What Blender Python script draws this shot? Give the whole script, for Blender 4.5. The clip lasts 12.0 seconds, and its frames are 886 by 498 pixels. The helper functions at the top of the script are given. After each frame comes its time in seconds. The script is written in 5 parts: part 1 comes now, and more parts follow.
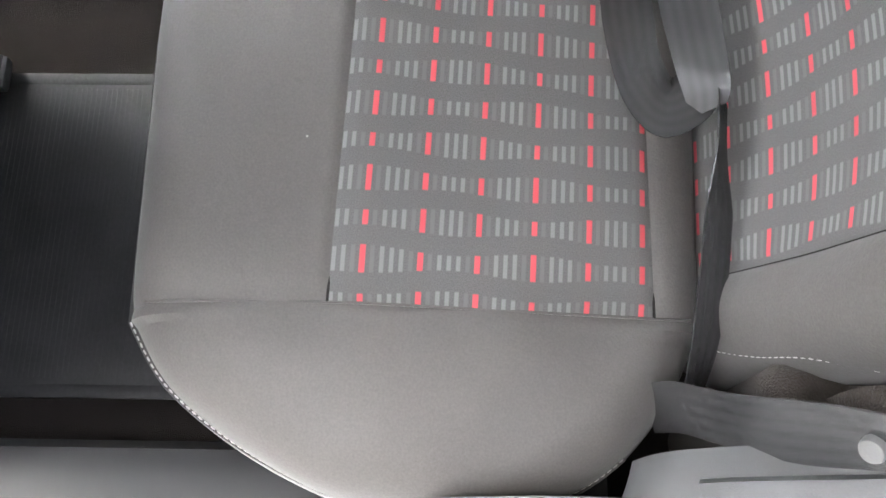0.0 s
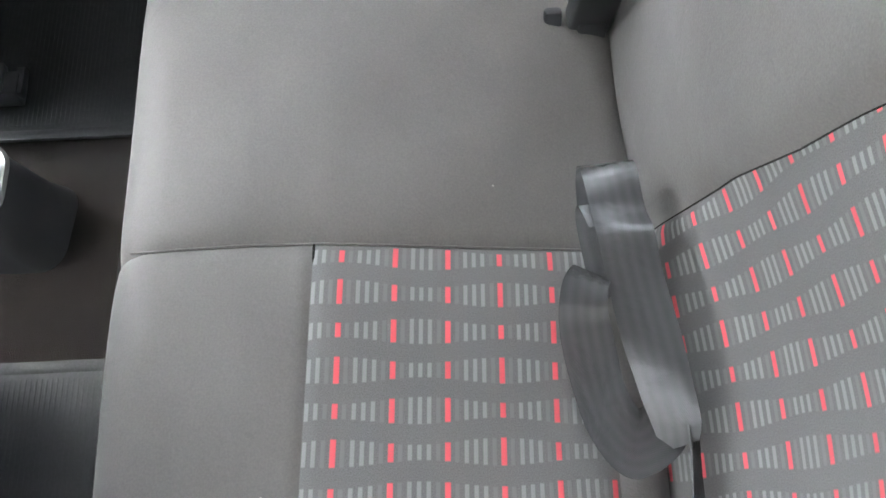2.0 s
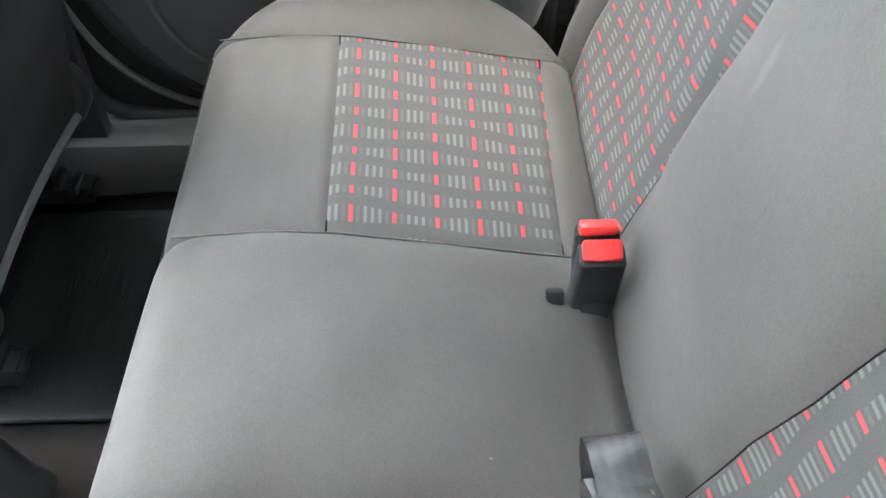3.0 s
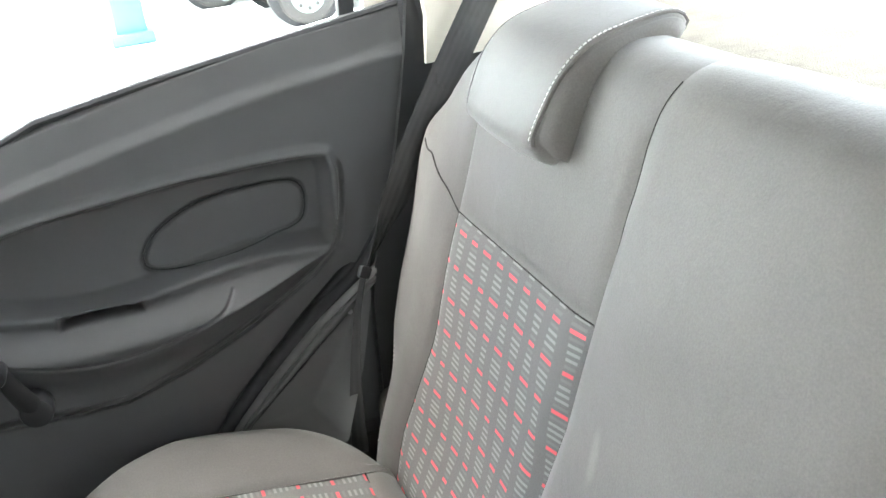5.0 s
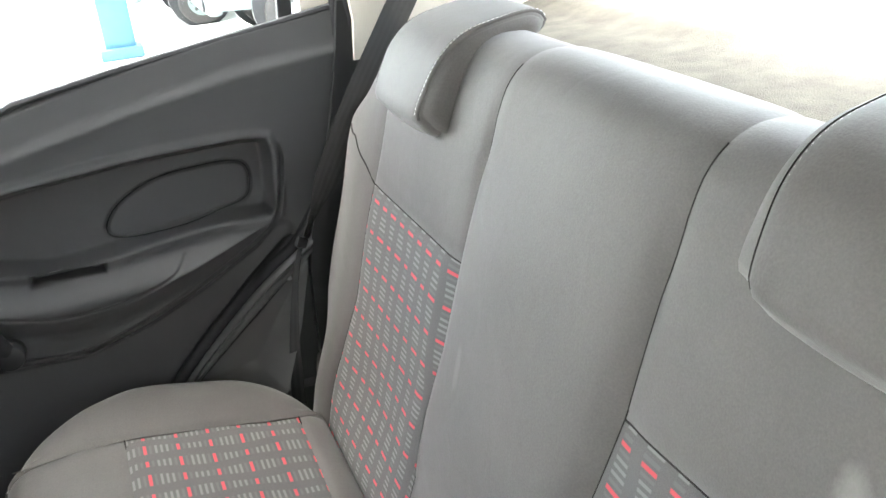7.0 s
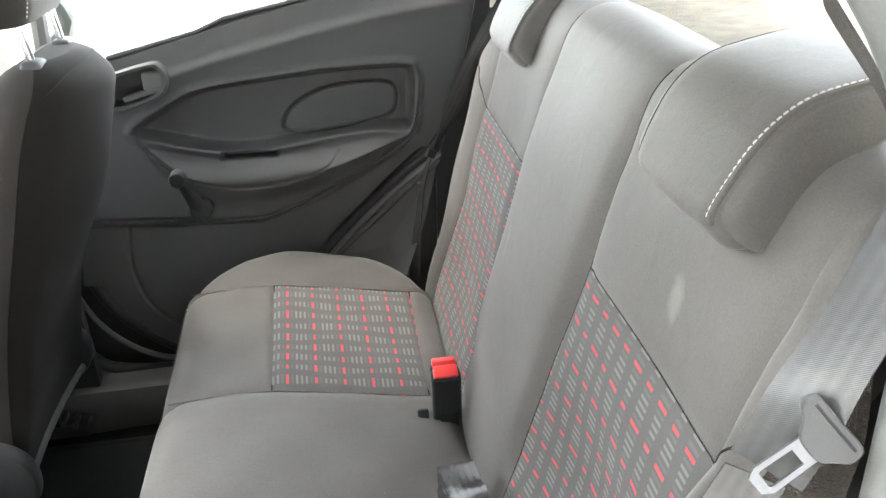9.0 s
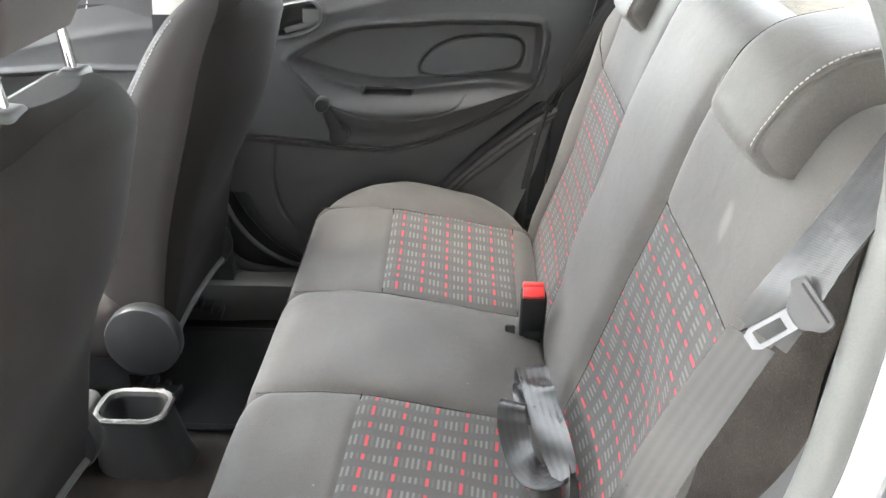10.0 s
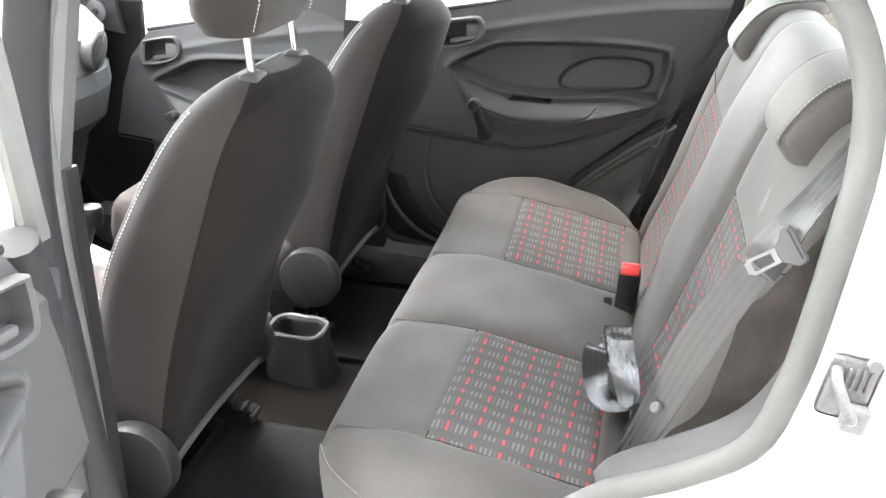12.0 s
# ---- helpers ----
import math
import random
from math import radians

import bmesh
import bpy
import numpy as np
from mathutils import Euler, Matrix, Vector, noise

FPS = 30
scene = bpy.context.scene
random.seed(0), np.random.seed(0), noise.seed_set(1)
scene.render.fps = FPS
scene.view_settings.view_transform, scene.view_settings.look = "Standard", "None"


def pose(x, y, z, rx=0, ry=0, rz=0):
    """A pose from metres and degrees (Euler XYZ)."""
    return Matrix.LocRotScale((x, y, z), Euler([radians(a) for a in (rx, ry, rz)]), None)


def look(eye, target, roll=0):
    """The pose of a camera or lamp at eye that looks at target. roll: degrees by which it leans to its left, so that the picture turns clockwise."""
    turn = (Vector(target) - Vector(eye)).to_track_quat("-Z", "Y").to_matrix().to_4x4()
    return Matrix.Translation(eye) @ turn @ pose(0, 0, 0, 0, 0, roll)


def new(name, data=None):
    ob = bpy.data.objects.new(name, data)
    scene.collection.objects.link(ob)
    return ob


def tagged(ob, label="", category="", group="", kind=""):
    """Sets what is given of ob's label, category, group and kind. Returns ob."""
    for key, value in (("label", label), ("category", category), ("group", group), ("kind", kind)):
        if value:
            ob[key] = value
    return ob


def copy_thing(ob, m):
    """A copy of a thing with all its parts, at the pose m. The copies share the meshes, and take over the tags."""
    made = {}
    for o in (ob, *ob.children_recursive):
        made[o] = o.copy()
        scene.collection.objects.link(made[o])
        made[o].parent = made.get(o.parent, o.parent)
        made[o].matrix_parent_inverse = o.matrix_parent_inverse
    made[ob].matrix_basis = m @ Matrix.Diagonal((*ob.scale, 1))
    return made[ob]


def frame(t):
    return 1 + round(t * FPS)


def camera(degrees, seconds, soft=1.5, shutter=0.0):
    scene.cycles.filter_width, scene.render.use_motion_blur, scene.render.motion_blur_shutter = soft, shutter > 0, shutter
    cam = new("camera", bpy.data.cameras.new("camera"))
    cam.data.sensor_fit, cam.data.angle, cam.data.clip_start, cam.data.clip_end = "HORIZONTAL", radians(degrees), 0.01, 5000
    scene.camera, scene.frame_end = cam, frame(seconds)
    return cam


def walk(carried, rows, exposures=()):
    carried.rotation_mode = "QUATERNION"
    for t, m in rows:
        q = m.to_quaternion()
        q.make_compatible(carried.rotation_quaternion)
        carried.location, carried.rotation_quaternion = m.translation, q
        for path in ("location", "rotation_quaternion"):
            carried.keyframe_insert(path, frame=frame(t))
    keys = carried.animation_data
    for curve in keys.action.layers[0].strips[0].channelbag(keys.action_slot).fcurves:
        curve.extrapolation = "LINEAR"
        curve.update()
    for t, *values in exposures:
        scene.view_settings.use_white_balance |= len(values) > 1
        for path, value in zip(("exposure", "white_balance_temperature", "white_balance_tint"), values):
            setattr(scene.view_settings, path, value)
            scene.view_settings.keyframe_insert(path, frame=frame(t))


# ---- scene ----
cam = camera(51.7, 12.0)
PATH = [
    (0, (-0.661, 0.152, 0.965), (-0.058, 0.202, -0.941), -3.9),
    (0.5, (-0.613, 0.144, 0.976), (0.014, 0.194, -0.923), -4.3),
    (1, (-0.575, 0.135, 0.987), (0.099, 0.183, -0.896), -4.9),
    (1.5, (-0.53, 0.134, 0.993), (0.217, 0.153, -0.862), -3.3),
    (2, (-0.468, 0.133, 1.001), (0.339, 0.135, -0.829), -2.8),
    (2.5, (-0.506, 0.118, 0.963), (0.657, 0.143, -0.663), -3.9),
    (2.7, (-0.513, 0.11, 0.93), (0.79, 0.147, -0.587), -2.5),
    (4.3, (-0.439, 0.177, 1.024), (1.227, -0.058, -0.059), -3.8),
    (4.5, (-0.458, 0.179, 1.034), (1.247, -0.165, 0.048), -5.5),
    (5, (-0.51, 0.178, 1.042), (1.23, -0.388, 0.234), -7.0),
    (5.5, (-0.558, 0.17, 1.041), (1.183, -0.46, 0.284), -7.3),
    (6, (-0.609, 0.174, 1.044), (1.129, -0.464, 0.286), -7.3),
    (6.5, (-0.664, 0.169, 1.039), (1.073, -0.461, 0.273), -7.0),
    (8.3, (-0.948, 0.105, 1.043), (0.855, -0.271, 0.264), -4.5),
    (8.5, (-0.987, 0.101, 1.047), (0.824, -0.224, 0.265), -4.6),
    (9, (-1.073, 0.091, 1.054), (0.749, -0.097, 0.252), -3.6),
    (9.5, (-1.163, 0.096, 1.059), (0.658, 0.039, 0.235), -1.5),
    (10, (-1.275, 0.088, 1.06), (0.537, 0.147, 0.215), 0.5),
    (10.5, (-1.381, 0.078, 1.071), (0.406, 0.257, 0.192), 2.1),
    (11, (-1.466, 0.061, 1.082), (0.303, 0.352, 0.195), 2.7),
    (11.5, (-1.545, 0.039, 1.093), (0.23, 0.389, 0.24), 2.9),
    (12, (-1.618, 0.016, 1.105), (0.177, 0.382, 0.302), 2.9),
]
walk(cam, [(t, look(e, g, r)) for t, e, g, r in PATH], [(0, 5.05, 6700, 10), (1.2, 5.15, 6600, 9), (2.6, 5.15, 6450, 5), (4.4, 5.5, 6400, 3), (5.1, 5.05, 6600, 4), (5.7, 4.70, 6600, 5), (9.2, 4.85, 6800, 6), (11, 5.2, 6800, 8), (12, 5.02, 6800, 8)])

# ---- world and light ----
world = bpy.data.worlds.new("overcast_sky")
scene.world = world
world.use_nodes = True
wt = world.node_tree
sky = wt.nodes.new("ShaderNodeTexSky")
sky.sky_type, sky.sun_disc = "NISHITA", False
sky.sun_elevation, sky.sun_rotation = radians(66), radians(25)
sky.air_density, sky.dust_density, sky.ozone_density = 1.0, 1.9, 1.0
cloud = wt.nodes.new("ShaderNodeHueSaturation")     # thin cloud takes most of the blue out of the sky
cloud.inputs["Saturation"].default_value = 0.35
wt.links.new(sky.outputs[0], cloud.inputs["Color"])
wt.links.new(cloud.outputs[0], wt.nodes["Background"].inputs[0])
wt.nodes["Background"].inputs[1].default_value = 0.15
sun = new("sun", bpy.data.lights.new("sun", "SUN"))
sun.data.energy, sun.data.angle, sun.data.color = 0.25, radians(40), (1.0, 0.98, 0.96)
sun.matrix_world = look((1.7, 3.7, 9.2), (0, 0, 0))


# ---- materials ----
def nodes_of(name):
    m = bpy.data.materials.new(name)
    m.use_nodes = True
    return m, m.node_tree, m.node_tree.nodes["Principled BSDF"]


def add(nt, kind, ins=None, **props):
    n = nt.nodes.new(kind)
    for k, v in props.items():
        set_prop(n, k, v)
    for k, v in (ins or {}).items():
        if isinstance(v, bpy.types.NodeSocket):
            nt.links.new(v, n.inputs[k])
        else:
            n.inputs[k].default_value = v
    return n


def set_prop(n, k, v):
    if k == "operation":
        n.operation = v
    elif k == "data_type":
        n.data_type = v
    elif k == "blend_type":
        n.blend_type = v


def calc(nt, op, a, b=None, c=None):
    ins = {0: a}
    if b is not None:
        ins[1] = b
    if c is not None:
        ins[2] = c
    return add(nt, "ShaderNodeMath", ins, operation=op).outputs[0]


def mixed(nt, fac, a, b):
    n = add(nt, "ShaderNodeMix", data_type="RGBA")
    for k, v in ((0, fac), (6, a), (7, b)):
        if isinstance(v, bpy.types.NodeSocket):
            nt.links.new(v, n.inputs[k])
        else:
            n.inputs[k].default_value = v
    return n.outputs[2]


def surface(name, colour, rough=0.6, metal=0.0, vary=0.12, scale=40.0, grain=600.0, bump=0.15, dist=0.0006, sheen=0.0, spec=0.5, coat=0.0):
    """A material with broad variation, fine grain and fine relief."""
    m, nt, bs = nodes_of(name)
    co = add(nt, "ShaderNodeTexCoord").outputs["Object"]
    big = add(nt, "ShaderNodeTexNoise", {"Vector": co, "Scale": scale * 0.2, "Detail": 4.0}).outputs[0]
    fine = add(nt, "ShaderNodeTexNoise", {"Vector": co, "Scale": grain, "Detail": 2.0}).outputs[0]
    both = calc(nt, "ADD", calc(nt, "MULTIPLY", big, 0.6), calc(nt, "MULTIPLY", fine, 0.4))
    lo = [c * (1 - vary) for c in colour] + [1]
    hi = [min(1, c * (1 + vary)) for c in colour] + [1]
    ramp = add(nt, "ShaderNodeMapRange", {0: both, 1: 0.35, 2: 0.65}).outputs[0]
    nt.links.new(mixed(nt, ramp, lo, hi), bs.inputs["Base Color"])
    r = add(nt, "ShaderNodeMapRange", {0: big, 1: 0.3, 2: 0.7, 3: max(0, rough - 0.06), 4: min(1, rough + 0.06)}).outputs[0]
    nt.links.new(r, bs.inputs["Roughness"])
    bs.inputs["Metallic"].default_value = metal
    bs.inputs["Specular IOR Level"].default_value = spec
    bs.inputs["Coat Weight"].default_value = coat
    if sheen:
        bs.inputs["Sheen Weight"].default_value = sheen
        bs.inputs["Sheen Roughness"].default_value = 0.5
    if bump:
        b = add(nt, "ShaderNodeBump", {"Strength": bump, "Distance": dist, "Height": fine})
        nt.links.new(b.outputs[0], bs.inputs["Normal"])
    return m


def seat_cloth(name, colour, spots):
    """Soft plain cloth with fine weave, slow mottling and a few pale rubbed spots: (place, radii, strength)."""
    m = surface(name, colour, 0.66, vary=0.20, scale=30, grain=520, bump=0.3, dist=0.0005, sheen=0.14, spec=0.40)
    nt = m.node_tree
    bs = nt.nodes["Principled BSDF"]
    base = bs.inputs["Base Color"].links[0].from_socket
    co = add(nt, "ShaderNodeTexCoord").outputs["Object"]
    rag = add(nt, "ShaderNodeTexNoise", {"Vector": co, "Scale": 90.0, "Detail": 3.0}).outputs[0]
    for place, radii, amount in spots:
        off = add(nt, "ShaderNodeVectorMath", {0: co, 1: place}, operation="SUBTRACT").outputs[0]
        rel = add(nt, "ShaderNodeVectorMath", {0: off, 1: radii}, operation="DIVIDE").outputs[0]
        far = add(nt, "ShaderNodeVectorMath", {0: rel}, operation="LENGTH").outputs["Value"]
        d = calc(nt, "ADD", far, calc(nt, "MULTIPLY", calc(nt, "SUBTRACT", rag, 0.5), 0.7))
        f = add(nt, "ShaderNodeMapRange", {0: d, 1: 1.15, 2: 0.45, 3: 0.0, 4: amount}).outputs[0]
        base = mixed(nt, f, base, (0.42, 0.40, 0.37, 1))
    nt.links.new(base, bs.inputs["Base Color"])
    # soft creases under the fine weave
    crease = add(nt, "ShaderNodeTexNoise", {"Vector": co, "Scale": 26.0, "Detail": 3.0, "Distortion": 0.8}).outputs[0]
    fine = bs.inputs["Normal"].links[0].from_node
    slow = add(nt, "ShaderNodeBump", {"Strength": 0.16, "Distance": 0.004, "Height": crease})
    nt.links.new(slow.outputs[0], fine.inputs["Normal"])
    return m


def patterned_cloth(name):
    """Grey cloth woven with rows of short pale dashes, every sixth one red. UV in metres: u across the dashes, v along them."""
    m, nt, bs = nodes_of(name)
    uv = add(nt, "ShaderNodeUVMap").outputs[0]
    sp = add(nt, "ShaderNodeSeparateXYZ", {0: uv})
    u, v = sp.outputs[0], sp.outputs[1]
    bar, row = 0.00742, 0.0330
    bi = calc(nt, "DIVIDE", u, bar)
    idx = calc(nt, "FLOOR", bi)
    bx = calc(nt, "ABSOLUTE", calc(nt, "SUBTRACT", calc(nt, "SUBTRACT", bi, idx), 0.5))
    ri = calc(nt, "DIVIDE", v, row)
    ridx = calc(nt, "FLOOR", ri)
    ry = calc(nt, "ABSOLUTE", calc(nt, "SUBTRACT", calc(nt, "SUBTRACT", ri, ridx), 0.5))
    flip = calc(nt, "SUBTRACT", 1.0, calc(nt, "MULTIPLY", calc(nt, "FLOORED_MODULO", ridx, 2.0), 2.0))
    wave = calc(nt, "COSINE", calc(nt, "MULTIPLY", idx, 2 * math.pi / 18.0))
    half = calc(nt, "ADD", 0.255, calc(nt, "MULTIPLY", calc(nt, "MULTIPLY", wave, flip), 0.075))
    k = calc(nt, "FLOORED_MODULO", idx, 6.0)
    red = calc(nt, "COMPARE", k, 0.0, 0.1)
    dim = calc(nt, "ADD", calc(nt, "COMPARE", k, 1.0, 0.1), calc(nt, "COMPARE", k, 5.0, 0.1))
    wid = calc(nt, "ADD", 0.23, calc(nt, "MULTIPLY", red, 0.07))
    inx = add(nt, "ShaderNodeMapRange", {0: calc(nt, "SUBTRACT", wid, bx), 1: -0.06, 2: 0.06}).outputs[0]
    iny = add(nt, "ShaderNodeMapRange", {0: calc(nt, "SUBTRACT", half, ry), 1: -0.02, 2: 0.02}).outputs[0]
    mask = calc(nt, "MULTIPLY", inx, iny)
    weave = add(nt, "ShaderNodeTexNoise", {"Vector": uv, "Scale": 900.0, "Detail": 2.0}).outputs[0]
    broad = add(nt, "ShaderNodeTexNoise", {"Vector": uv, "Scale": 14.0, "Detail": 3.0}).outputs[0]
    w = add(nt, "ShaderNodeMapRange", {0: weave, 1: 0.3, 2: 0.7}).outputs[0]
    ground = mixed(nt, w, (0.072, 0.071, 0.069, 1), (0.112, 0.110, 0.107, 1))
    ground = mixed(nt, calc(nt, "MULTIPLY", broad, 0.3), ground, (0.12, 0.115, 0.108, 1))
    pale = mixed(nt, dim, (0.185, 0.185, 0.181, 1), (0.118, 0.120, 0.115, 1))
    dash = mixed(nt, red, pale, (0.62, 0.068, 0.085, 1))
    dash = mixed(nt, calc(nt, "MULTIPLY", w, 0.35), dash, ground)
    nt.links.new(mixed(nt, mask, ground, dash), bs.inputs["Base Color"])
    bs.inputs["Roughness"].default_value = 0.9
    bs.inputs["Specular IOR Level"].default_value = 0.2
    bs.inputs["Sheen Weight"].default_value = 0.05
    h = calc(nt, "ADD", calc(nt, "MULTIPLY", weave, 0.5), calc(nt, "MULTIPLY", mask, 0.5))
    b = add(nt, "ShaderNodeBump", {"Strength": 0.35, "Distance": 0.0006, "Height": h})
    nt.links.new(b.outputs[0], bs.inputs["Normal"])
    return m


def webbing(name):
    """Shiny woven belt with lengthwise ribs. UV in metres: u across the belt."""
    m, nt, bs = nodes_of(name)
    uv = add(nt, "ShaderNodeUVMap").outputs[0]
    u = add(nt, "ShaderNodeSeparateXYZ", {0: uv}).outputs[0]
    v = add(nt, "ShaderNodeSeparateXYZ", {0: uv}).outputs[1]
    ribs = calc(nt, "SINE", calc(nt, "MULTIPLY", u, 2 * math.pi / 0.0094))
    twill = calc(nt, "SINE", calc(nt, "MULTIPLY", calc(nt, "ADD", u, v), 2 * math.pi / 0.0016))
    f = add(nt, "ShaderNodeMapRange", {0: ribs, 1: -1.0, 2: 1.0}).outputs[0]
    nt.links.new(mixed(nt, f, (0.032, 0.0318, 0.0325, 1), (0.040, 0.0398, 0.0405, 1)), bs.inputs["Base Color"])
    bs.inputs["Roughness"].default_value = 0.24
    bs.inputs["Specular IOR Level"].default_value = 0.65
    bs.inputs["Anisotropic"].default_value = 0.4
    h = calc(nt, "ADD", calc(nt, "MULTIPLY", ribs, 0.22), calc(nt, "MULTIPLY", twill, 0.3))
    crease = add(nt, "ShaderNodeTexNoise", {"Vector": uv, "Scale": 42.0, "Detail": 2.0, "Distortion": 0.6}).outputs[0]
    slow = add(nt, "ShaderNodeBump", {"Strength": 0.27, "Distance": 0.004, "Height": crease})
    b = add(nt, "ShaderNodeBump", {"Strength": 0.3, "Distance": 0.0004, "Height": h, "Normal": slow.outputs[0]})
    nt.links.new(b.outputs[0], bs.inputs["Normal"])
    return m


def glass(name):
    m, nt, bs = nodes_of(name)
    bs.inputs["Transmission Weight"].default_value = 1.0
    bs.inputs["Roughness"].default_value = 0.0
    bs.inputs["IOR"].default_value = 1.05
    bs.inputs["Base Color"].default_value = (0.95, 0.97, 0.96, 1)
    return m


CLOTH = seat_cloth("plain_seat_cloth", (0.080, 0.0735, 0.0680), (((-0.42, -0.168, 0.699), (0.013, 0.05, 0.022), 0.22), ((0.05, -0.121, 0.561), (0.008, 0.05, 0.030), 0.10),
                                                               ((-0.092, 0.087, 0.290), (0.0012, 0.0012, 0.03), 0.4), ((-0.356, 0.28, 0.30), (0.0011, 0.0011, 0.03), 0.5)))
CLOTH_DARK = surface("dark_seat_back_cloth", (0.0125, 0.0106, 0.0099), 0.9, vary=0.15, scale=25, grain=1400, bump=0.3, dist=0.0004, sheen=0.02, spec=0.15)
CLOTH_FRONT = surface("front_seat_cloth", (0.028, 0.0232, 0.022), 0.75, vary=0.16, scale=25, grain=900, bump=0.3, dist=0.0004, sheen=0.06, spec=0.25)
PATTERN = patterned_cloth("dash_patterned_cloth")
WEB = webbing("belt_webbing")
THREAD = surface("pale_thread", (0.55, 0.53, 0.51), 0.8, grain=900)
PLASTIC = surface("dark_grained_plastic", (0.066, 0.066, 0.067), 0.52, vary=0.08, scale=20, grain=900, bump=0.35, dist=0.0005, spec=0.28)
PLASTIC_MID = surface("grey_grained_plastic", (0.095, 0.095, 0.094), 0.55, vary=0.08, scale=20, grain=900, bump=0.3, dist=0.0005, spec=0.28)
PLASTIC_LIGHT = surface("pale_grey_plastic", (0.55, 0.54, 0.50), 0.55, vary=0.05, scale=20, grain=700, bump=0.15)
CREAM = surface("cream_trim_cloth", (0.66, 0.62, 0.54), 0.85, vary=0.05, scale=20, grain=900, bump=0.2)
HEADLINER = surface("greige_headliner_cloth", (0.20, 0.19, 0.178), 0.9, vary=0.06, scale=20, grain=900, bump=0.3)
PLASTIC_DARK = surface("near_black_plastic", (0.022, 0.022, 0.023), 0.45, vary=0.1, scale=20, grain=900, bump=0.25, dist=0.0004, spec=0.28)
GLOSSY = surface("glossy_grey_plastic", (0.06, 0.06, 0.06), 0.16, vary=0.06, grain=400, bump=0.0)
BLACK = surface("black_plastic", (0.018, 0.018, 0.019), 0.45, vary=0.1, grain=700, bump=0.15, spec=0.28)
RUBBER = surface("black_rubber", (0.022, 0.022, 0.024), 0.6, vary=0.15, grain=500, bump=0.1, spec=0.28)
SEAL = surface("grey_rubber_seal", (0.115, 0.117, 0.112), 0.6, vary=0.1, grain=500, bump=0.1, spec=0.28)
CARPET = surface("brown_black_carpet", (0.0085, 0.0068, 0.0062), 0.95, vary=0.3, scale=60, grain=1000, bump=0.8, dist=0.002, sheen=0.02, spec=0.1)
FELT = surface("fuzzy_brown_lining", (0.036, 0.030, 0.026), 0.95, vary=0.35, scale=120, grain=700, bump=0.9, dist=0.002, sheen=0.08, spec=0.1)
SHELF_FELT = surface("brown_grey_shelf_felt", (0.150, 0.134, 0.110), 0.95, vary=0.22, scale=160, grain=500, bump=0.8, dist=0.003, sheen=0.0, spec=0.1)
MAT = surface("worn_rubber_mat", (0.012, 0.0122, 0.0128), 0.6, vary=0.5, scale=90, grain=300, bump=0.3, spec=0.25)
PAINT = surface("white_car_paint", (0.80, 0.80, 0.79), 0.25, vary=0.02, bump=0.0, coat=0.6)
CHROME = surface("bright_chrome", (0.75, 0.75, 0.76), 0.12, metal=1.0, vary=0.03, bump=0.0)
TONGUE = surface("bright_steel", (0.24, 0.24, 0.25), 0.30, metal=1.0, vary=0.08, grain=300, bump=0.05)
ZINC = surface("dull_zinc", (0.13, 0.13, 0.133), 0.45, metal=0.0, vary=0.25, scale=200, grain=300, bump=0.2)
STEEL = surface("dull_steel", (0.30, 0.30, 0.31), 0.42, metal=1.0, vary=0.12, grain=300, bump=0.1)
REDP = surface("red_plastic", (0.72, 0.045, 0.045), 0.35, vary=0.06, grain=500, bump=0.05)
GLASS = glass("clear_glass")
DUST = surface("pale_dusty_ground", (0.50, 0.49, 0.47), 0.95, vary=0.25, scale=3, grain=40, bump=0.6, dist=0.01)
# for the added, unseen wall; pale so that it bounces light into the car
WALL = surface("shade_wall_pale", (0.55, 0.545, 0.54), 0.9, vary=0.2, scale=6, grain=60, bump=0.5, dist=0.004)
TYRE = surface("dusty_tyre_rubber", (0.030, 0.028, 0.026), 0.85, vary=0.25, grain=120)
TRUCK = surface("pale_green_grey_paint", (0.11, 0.14, 0.133), 0.35, vary=0.06, bump=0.0, coat=0.3)
BLUE = surface("pale_blue_painted_post", (0.030, 0.095, 0.140), 0.6, vary=0.08, grain=60)


# ---- builders ----
def part(name, me, mat, parent=None, label="", smooth=True, sharp=40):
    """One mesh object, under a thing when a parent is given. me: a bmesh, or (vertices, faces) or (vertices, faces, uvs)."""
    data = bpy.data.meshes.new(name)
    if isinstance(me, bmesh.types.BMesh):
        bmesh.ops.recalc_face_normals(me, faces=me.faces)
        me.to_mesh(data)
        me.free()
    else:
        data.from_pydata([tuple(map(float, p)) for p in me[0]], [], [tuple(map(int, f)) for f in me[1]])
        if len(me) > 2:
            layer = data.uv_layers.new(name="UVMap")
            idx = np.empty(len(data.loops), dtype=np.int32)
            data.loops.foreach_get("vertex_index", idx)
            layer.data.foreach_set("uv", np.asarray(me[2], dtype=np.float32)[idx].ravel())
        data.validate()
    data.materials.append(mat)
    if smooth:
        data.polygons.foreach_set("use_smooth", [True] * len(data.polygons))
        data.set_sharp_from_angle(angle=radians(sharp))
    ob = new(name, data)
    if parent:
        ob.parent = parent
    if label:
        ob["label"] = label
    return ob


def thing(name, label, category, group="", kind="", at=(0, 0, 0)):
    ob = new(name)
    ob.empty_display_size = 0.05
    ob.location = at
    return tagged(ob, label, category, group, kind)


